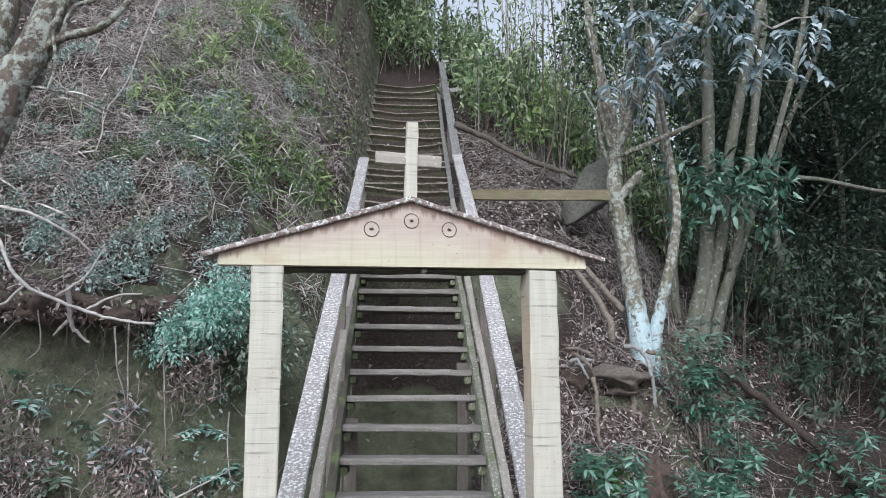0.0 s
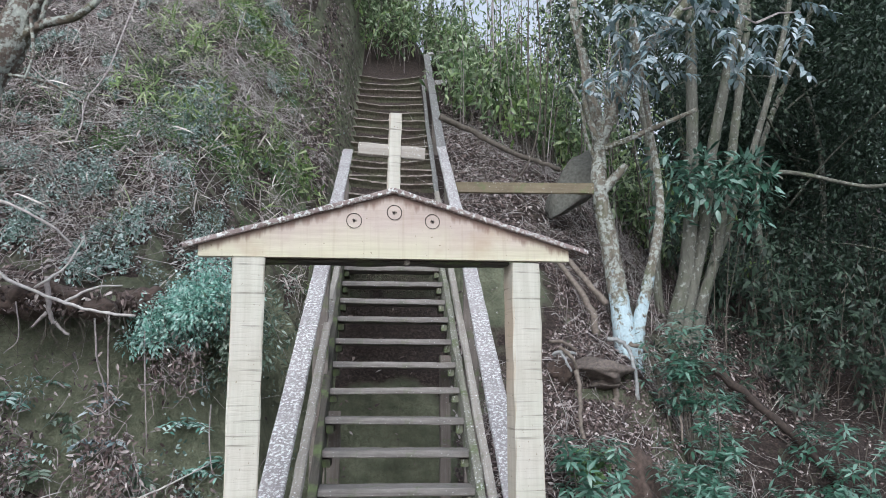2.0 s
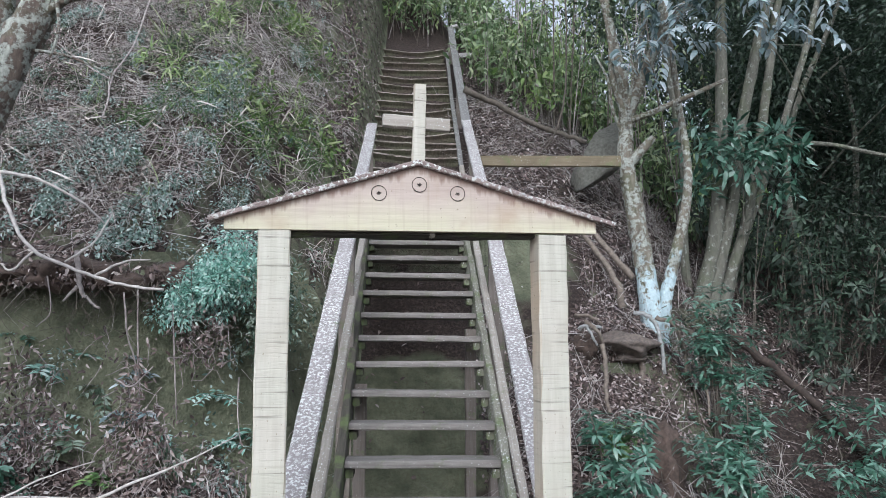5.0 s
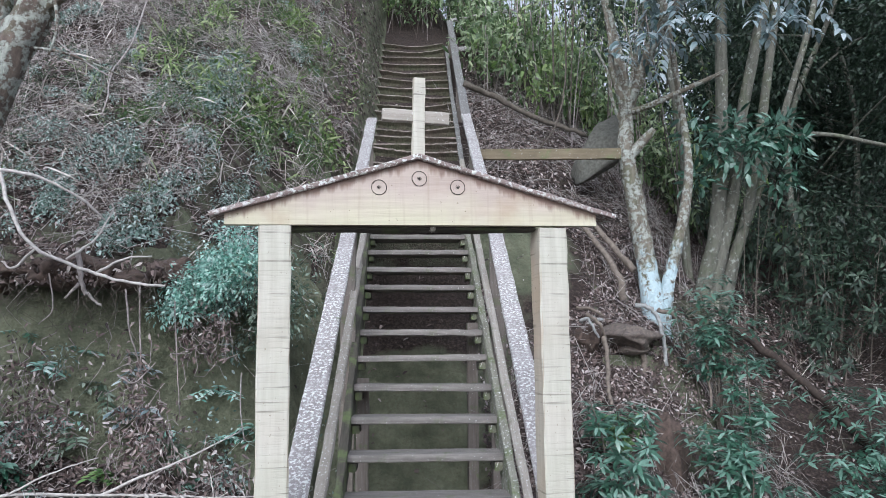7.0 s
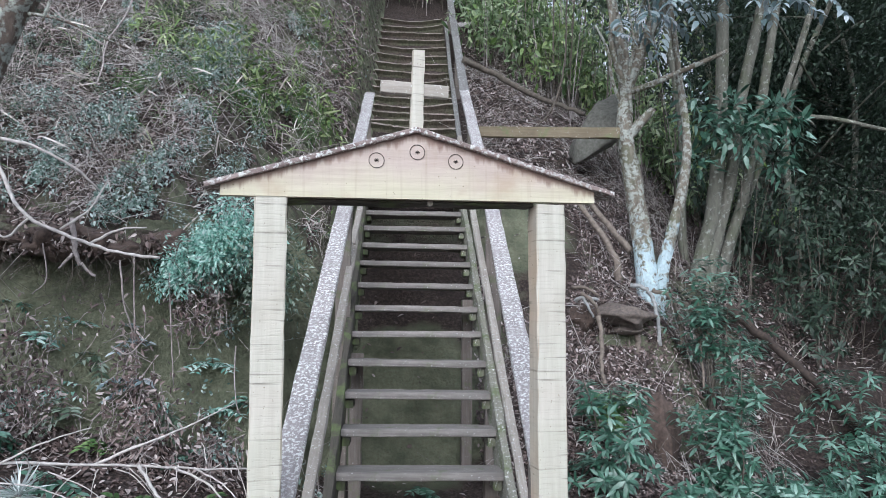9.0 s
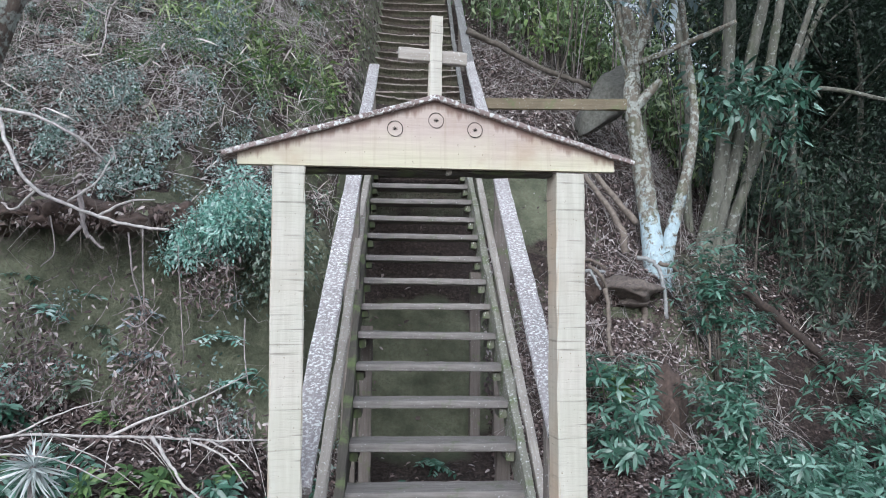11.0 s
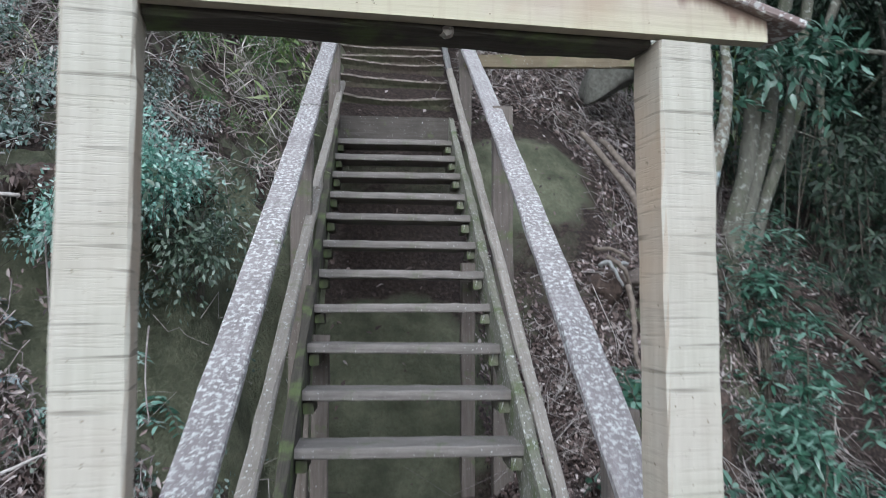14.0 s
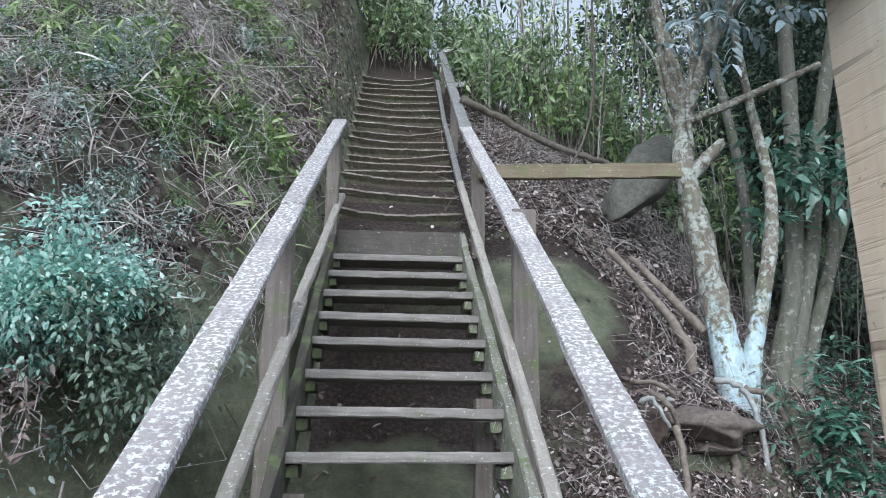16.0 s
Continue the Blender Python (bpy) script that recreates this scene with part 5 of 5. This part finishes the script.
branchwork("hanging_roots", "thin roots dangling over the mossy earth wall", "roots", [
    ([(-1.78, 5.45, 1.86), (-1.76, 5.5, 1.6), (-1.73, 5.6, 1.4), (-1.78, 5.6, 1.15)], 0.006, 0.004),
    ([(-1.7, 5.45, 1.9), (-1.71, 5.55, 1.5), (-1.7, 5.6, 1.25), (-1.66, 5.5, 0.95)], 0.006, 0.004),
    ([(-1.5, 5.5, 1.8), (-1.49, 5.55, 1.45), (-1.47, 5.6, 1.1)], 0.005, 0.003),
    ([(-1.82, 5.5, 1.35), (-1.72, 5.5, 1.3), (-1.6, 5.5, 1.42)], 0.006, 0.003),
    ([(-2.25, 5.45, 2.0), (-2.22, 5.5, 1.75), (-2.3, 5.5, 1.65)], 0.005, 0.003),
    ([(-2.05, 5.4, 2.1), (-2.03, 5.42, 1.9), (-2.0, 5.45, 1.82), (-1.92, 5.45, 1.76)], 0.018, 0.008),
    ([(-2.04, 5.42, 1.88), (-2.12, 5.42, 1.8)], 0.012, 0.006),
    ([(-2.3, 5.5, 1.2), (-2.28, 5.45, 1.0), (-2.25, 5.4, 0.8)], 0.005, 0.003),
    ([(-1.15, 5.8, 1.35), (-1.13, 5.7, 1.15), (-1.08, 5.6, 0.95)], 0.005, 0.003),
], TWIG)
branchwork("fallen_log", "grey fallen log leaning on the bank", "log", [([(1.55, 8.3, 2.9), (1.62, 8.2, 2.78), (1.79, 8.0, 2.45), (1.9, 7.82, 2.18), (1.92, 7.78, 1.95)], 0.02, 0.034)], DEADWOOD, 9, "log")
branchwork("fallen_log", "short grey log against the tree", "log", [([(1.72, 8.28, 2.84), (1.9, 8.05, 2.5), (2.08, 7.95, 2.25)], 0.024, 0.034)], DEADWOOD, 9, "log")
branchwork("dead_branch", "long brown dead branch lying across the slope", "branch", [([(0.6, 9.7, 4.72), (0.95, 9.8, 4.62), (1.35, 9.85, 4.42), (1.75, 9.8, 4.25), (2.1, 9.7, 4.1)], 0.04, 0.028)], DARK_TWIG, 9)
branchwork("dead_branch", "dark rotting trunk lying down the slope", "branch", [([(3.3, 8.6, 1.75), (3.7, 8.4, 1.35), (4.1, 8.2, 0.9), (4.4, 8.0, 0.5)], 0.05, 0.035)], DARK_BARK, 9)
branchwork("climbing_vine", "thin dark vine rising into the trees", "vine", [([(1.35, 9.0, 3.7), (1.55, 9.0, 3.95), (1.68, 9.0, 4.4), (1.72, 9.0, 5.2), (1.68, 9.0, 6.2)], 0.011, 0.009)], DARK_TWIG, 6)
branchwork("lichened_root", "pale lichened root curving over the flat rock", "root", [([(1.98, 7.6, 1.9), (2.06, 7.54, 1.88), (2.13, 7.5, 1.8), (2.16, 7.44, 1.64), (2.16, 7.38, 1.36)], 0.02, 0.016)], PALE_ROOT, 8)
branchwork("lichened_root", "short pale root stub beside the hollow", "root", [([(1.4, 7.3, 1.74), (1.5, 7.28, 1.77), (1.6, 7.3, 1.75)], 0.018, 0.012), ([(1.46, 7.28, 1.76), (1.5, 7.24, 1.68), (1.54, 7.24, 1.6)], 0.013, 0.009)], PALE_ROOT, 8)
branchwork("tree_roots", "bare roots below the lichened tree", "roots", [
    ([(2.22, 7.72, 1.86), (2.33, 7.6, 1.8), (2.38, 7.5, 1.6), (2.38, 7.45, 1.3)], 0.02, 0.012),
    ([(1.6, 7.3, 1.62), (1.6, 7.22, 1.4), (1.57, 7.1, 1.2), (1.56, 7.0, 1.05)], 0.022, 0.014),
    ([(1.98, 7.46, 1.6), (1.97, 7.4, 1.42), (1.96, 7.36, 1.28)], 0.03, 0.028),
    ([(2.45, 7.5, 1.75), (2.5, 7.35, 1.4), (2.48, 7.2, 1.0)], 0.02, 0.01),
    ([(1.45, 7.3, 1.8), (1.55, 7.25, 1.72), (1.62, 7.3, 1.6)], 0.018, 0.012),
    ([(1.38, 7.35, 1.86), (1.5, 7.25, 1.84), (1.6, 7.28, 1.78)], 0.016, 0.01),
], DEADWOOD, 8, "root")


def rock(name, label, at, size, seed, material, cuts=0):
    r = np.random.default_rng(seed)
    bm = bmesh.new()
    bmesh.ops.create_icosphere(bm, subdivisions=4, radius=1.0)
    off = Vector(r.normal(0, 5, 3))
    planes = [(Vector(d), 0.5 + 0.22 * r.random()) for d in unit(cuts, r)] if cuts else []
    for v in bm.verts:
        for d, far in planes:
            v.co -= d * max(0.0, v.co.dot(d) - far) * 0.92
        k = 1 + (0.14 if cuts else 0.38) * noise.noise(v.co * 1.3 + off) + 0.16 * noise.noise(v.co * 3.1 + off) + 0.03 * noise.noise(v.co * 9 + off)
        v.co = Vector((v.co.x * size[0], v.co.y * size[1], v.co.z * size[2])) * k
    m = bpy.data.meshes.new(name)
    bm.to_mesh(m)
    bm.free()
    m.polygons.foreach_set("use_smooth", [True] * len(m.polygons))
    return tagged(part(name, m, material, m=Matrix.Translation(at)), label, "rock")


rock("boulder", "large grey mossy boulder behind the tree", (2.0, 8.98, 3.66), (0.28, 0.34, 0.5), 5, STONE, 12).matrix_basis @= pose(0, 0, 0, 0, 32, 0)
rock("flat_rock", "flat grey-brown rock over a hollow", (1.88, 7.6, 1.60), (0.31, 0.40, 0.14), 11, BROWN_ROCK, 7)
rock("flat_rock", "rounded brown stone wedged under flat rock", (1.88, 7.48, 1.50), (0.16, 0.2, 0.05), 14, BROWN_ROCK, 5)
rock("earth_clod", "root-bound clod of earth beside the hollow", (1.52, 7.58, 1.60), (0.13, 0.22, 0.12), 16, BROWN_EARTH)
rock("earth_pillar", "upright pillar of eroded brown earth", (1.95, 6.85, 0.42), (0.17, 0.17, 0.5), 8, BROWN_EARTH)


def spiky_plant():
    at = on_ground(-1.86, 4.55)
    ob = thing("spiky_plant", "pale spiky plant with radiating narrow leaves", "plant", at=pose(*at))
    r = np.random.default_rng(15)
    n = 90
    w = unit(n, r) + np.array([0, -0.3, 0.15])
    m = leaves(np.zeros((n, 3)) + np.array([0, 0, 0.26]), w, unit(n, r) + np.array([0, 0, 1.0]), 0.12 + 0.10 * r.random(n), 0.011, 0.3, 0.4)
    part("leaves", m, PALE_LEAF, ob)
    g = Geo()
    tube(g, [(0, 0, -0.05), (0, 0, 0.12), (0, 0, 0.27)], 0.02, 0.015, 7, 0.05)
    part("stalk", g, TWIG, ob)


PALE_LEAF = leafy("pale_spiky_leaves", [(0, (0.42, 0.47, 0.46)), (0.6, (0.66, 0.72, 0.71)), (1, (0.85, 0.89, 0.88))], 0.4)
spiky_plant()


# ---- small plants and debris on the earth wall ----
def fern(at, fronds, length, leaf, material, seed, label, spread=1.0):
    r = np.random.default_rng(seed)
    ob = thing("small_fern", label, "fern", "small plants on the earth wall", at=pose(*at))
    bag = Bag()
    for k in range(fronds):
        way = np.array([r.normal(0, 0.7) * spread, -0.6, 0.35 + r.normal(0, 0.35)])
        g = Geo()
        base = np.array([0, 0.06, 0])
        spray(bag, g, base, way, length * (0.7 + 0.5 * r.random()), 7, leaf, 0.34, r, 0.45)
        part("stalk", g, DARK_TWIG, ob)
    part("foliage", bag.mesh(0.3, 0.25), material, ob)


WALL = "small drooping fern on the mossy earth wall"
for k, (x, y, z, n, size, leaf, mat) in enumerate(((-1.31, 5.82, 1.24, 5, 0.22, 0.05, BLUE_LEAF), (-2.11, 5.7, 1.5, 3, 0.16, 0.05, DEEP_LEAF), (-1.77, 5.7, 1.4, 4, 0.2, 0.055, GLOSSY_LEAF), (-2.2, 5.6, 1.12, 5, 0.18, 0.06, BLUE_LEAF), (-2.44, 5.58, 1.05, 6, 0.24, 0.08, BLUE_LEAF), (-2.3, 5.35, 0.78, 7, 0.26, 0.09, DEEP_LEAF), (-1.85, 5.4, 0.72, 5, 0.2, 0.06, GREEN_LEAF), (-1.35, 5.55, 0.74, 5, 0.22, 0.05, DEEP_LEAF), (-1.1, 5.85, 1.0, 4, 0.2, 0.05, DEEP_LEAF), (-2.5, 5.7, 1.62, 3, 0.14, 0.05, DEEP_LEAF), (-1.6, 5.55, 1.0, 5, 0.18, 0.05, BLUE_LEAF), (-1.45, 4.95, 0.5, 6, 0.2, 0.06, GREEN_LEAF), (-2.15, 4.9, 0.55, 8, 0.26, 0.08, DEEP_LEAF), (-1.9, 5.05, 0.55, 6, 0.22, 0.07, DEEP_LEAF), (-1.12, 5.0, 0.46, 6, 0.2, 0.05, GREEN_LEAF), (-0.72, 5.6, 0.3, 6, 0.22, 0.05, DEEP_LEAF), (-0.7, 4.9, 0.2, 6, 0.24, 0.05, GREEN_LEAF), (0.1, 6.2, 0.25, 6, 0.2, 0.06, DEEP_LEAF), (-0.2, 5.9, 0.2, 6, 0.22, 0.06, DEEP_LEAF), (-1.95, 5.62, 1.3, 4, 0.16, 0.06, GREY_LEAF), (-2.3, 5.58, 1.4, 4, 0.18, 0.06, BLUE_LEAF), (-1.66, 5.54, 1.15, 4, 0.2, 0.075, GLOSSY_LEAF), (-1.5, 5.5, 0.95, 5, 0.18, 0.06, GREY_LEAF), (-2.05, 5.46, 0.98, 5, 0.2, 0.065, GREY_LEAF), (-1.2, 5.78, 0.95, 4, 0.2, 0.06, BLUE_LEAF))):
    label = WALL if z > 0.9 else "low leafy plant at the foot of the bank"
    fern((x, y, max(z - 0.02, 0) if z > 0.9 else float(height(x, y)) + 0.04), n, size, leaf, mat, 600 + k, label)


def build_debris():
    """Dead leaves and stalks caught on the earth wall."""
    r = np.random.default_rng(97)
    bag, g = Bag(), Geo()
    for cx, cz, sx, sz, n in ((-1.62, 0.9, 0.13, 0.17, 620), (-2.28, 1.05, 0.14, 0.12, 420), (-1.35, 1.62, 0.1, 0.12, 260), (-2.45, 1.35, 0.15, 0.1, 160), (-1.72, 1.3, 0.05, 0.12, 90), (-2.35, 0.8, 0.2, 0.1, 260), (-1.2, 0.75, 0.16, 0.1, 220), (-1.95, 1.5, 0.25, 0.14, 80)):
        x, z = cx + r.normal(0, sx, n), cz + r.normal(0, sz, n)
        y = np.array([float(np.interp(zz, [0.6, 1.2, 2.0], [5.35, 5.56, 5.72])) for zz in z]) - 0.02 - 0.05 * r.random(n)
        z = np.maximum(z, height(x, y) + 0.01)
        k = 0.02 + 0.035 * r.random(n)
        bag.add(np.stack([x, y - 0.02, z], 1), unit(n, r) + np.array([0, -0.2, -0.5]), unit(n, r) * 0.6 + np.array([0, -1, 0.4]), k, k * 0.35)
        for i in range(0, n, 5):
            p, d = np.array((x[i], y[i], z[i])), unit(1, r)[0] * 0.12 + np.array([0, -0.02, -0.08])
            tube(g, [tuple(p), tuple(p + d * 0.35 + r.normal(0, 0.022, 3)), tuple(p + d * 0.7 + r.normal(0, 0.022, 3)), tuple(p + d)], 0.003, 0.0015, 4, 0.05, r)
    n = 700
    x = -2.9 + 1.9 * r.random(n)
    y = np.interp(x, [-2.8, -2.05, -1.7, -1.1], [5.72, 5.6, 5.68, 6.06]) - 0.12 - 0.04 * r.random(n)
    k = 0.025 + 0.035 * r.random(n)
    bag.add(np.stack([x, y, 1.9 + 0.14 * r.random(n)], 1), unit(n, r) + np.array([0, -0.2, -0.5]), unit(n, r) * 0.6 + np.array([0, -1, 0.4]), k, k * 0.4)
    tagged(part("wall_debris", bag.mesh(0.5, 0.2), LITTER), "dead leaves caught on the mossy earth wall", "leaf litter", kind="stuff")
    tagged(part("wall_stalks", g, TWIG), "dry stalks caught on the mossy earth wall", "twigs", kind="stuff")
    # roots that hang in a fringe below the turf edge
    g = Geo()
    for k in range(120):
        x = (-2.05, -1.3, -1.75, -1.1, -2.5)[k % 5] + r.normal(0, 0.09)
        p = np.array((x, 5.42 + 0.28 * max(0, (x + 1.5)) + 0.2 * r.random(), 1.95 + r.normal(0, 0.06)))
        k = 0.1 + 0.3 * r.random() ** 2
        tube(g, [tuple(p), tuple(p + np.array([r.normal(0, 0.04), -0.03, -k * 0.35])), tuple(p + np.array([r.normal(0, 0.05), -0.02, -k * 0.7])), tuple(p + np.array([r.normal(0, 0.08), 0.02, -k]))], 0.0028, 0.0012, 4, 0.05, r)
    tagged(part("root_fringe", g, DARK_TWIG), "fringe of thin roots under the turf edge", "roots", kind="stuff")


build_debris()


def build_ground_cover():
    """Small creeping leaves in patches, and narrow green blades, over the bank."""
    r = np.random.default_rng(98)
    bag, green = Bag(), Bag()
    x, y = scatter(130000, -3.6, -0.6, 5.6, 10.5, r, 0.3)
    patch = np.array([noise.noise((a * 2.7, b * 2.7, 3.7)) + 0.5 * noise.noise((a * 6, b * 6, 1.2)) for a, b in zip(x, y)])
    keep = (patch > 0.27 + 0.05 * np.clip(y - 7.3, 0, 3)) & ~((x > -1.6) & (y > 6.5) & (y < 7.25))
    x, y = x[keep], y[keep]
    n = len(x)
    nrm = normal(x, y)
    pos = np.stack([x, y, height(x, y)], 1) + nrm * (0.03 + 0.07 * r.random((n, 1)))
    k = 0.018 + 0.024 * r.random(n)
    bag.add(pos, unit(n, r) + np.array([0, -0.3, -0.1]), nrm + 0.7 * unit(n, r), k, k * 0.5)
    tagged(part("creeping_leaves", bag.mesh(0.3, 0.2), BANK_LEAF), "small grey-green creeping leaves over the bank", "ground cover", kind="stuff")
    x, y = scatter(4600, -2.6, -0.7, 7.2, 10.8, r, 0.4)
    patch = np.array([noise.noise((a * 1.9, b * 1.9, 8.2)) for a, b in zip(x, y)])
    x, y = x[patch > 0.08], y[patch > 0.08]
    n = len(x)
    nrm = normal(x, y)
    pos = np.stack([x, y, height(x, y)], 1) + nrm * (0.05 + 0.16 * r.random((n, 1)))
    k = 0.07 + 0.12 * r.random(n)
    green.add(pos, unit(n, r) + np.array([0.1, -0.5, -0.2]), nrm + 0.6 * unit(n, r), k, 0.010 + 0.012 * r.random(n))
    tagged(part("grass_leaves", green.mesh(0.3, 0.3), STRAP_LEAF), "narrow bright green leaves over the upper bank", "ground cover", kind="stuff")
    # long dead strap leaves that hang over the bank in loose sheaves
    dead = Bag()
    x, y = scatter(170, -3.2, -0.65, 6.2, 10.2, r, 0.6)
    for px, py in zip(x, y):
        n = 5
        p = np.array(on_ground(px, py, 0.06)) + r.normal(0, 0.07, (n, 3)) * np.array([1, 1, 0.4])
        k = 0.10 + 0.18 * r.random(n)
        dead.add(p, np.array([r.normal(0, 0.8), -0.6, r.normal(-0.2, 0.5)]) + 0.45 * unit(n, r), np.array([0, -0.7, 0.6]) + 0.5 * unit(n, r), k, 0.008 + 0.008 * r.random(n))
    tagged(part("dead_strap_leaves", dead.mesh(0.5, 0.4), STRAW), "long pale dead leaves hanging over the bank", "dead leaves", kind="stuff")


build_ground_cover()


# the overhanging, crumbling edge of turf above the earth wall
lip = np.random.default_rng(69)
for k in range(13):
    x = -2.85 + 0.145 * k + lip.normal(0, 0.03)
    y = float(np.interp(x, [-2.8, -2.05, -1.7, -1.1], [5.72, 5.6, 5.68, 6.06])) + lip.normal(0, 0.03)
    rock("turf_lip", "overhanging lip of turf above the earth wall", (x, y, 1.96 + lip.normal(0, 0.035)), (0.10 + 0.06 * lip.random(), 0.17, 0.06 + 0.05 * lip.random()), 70 + k, BROWN_EARTH)
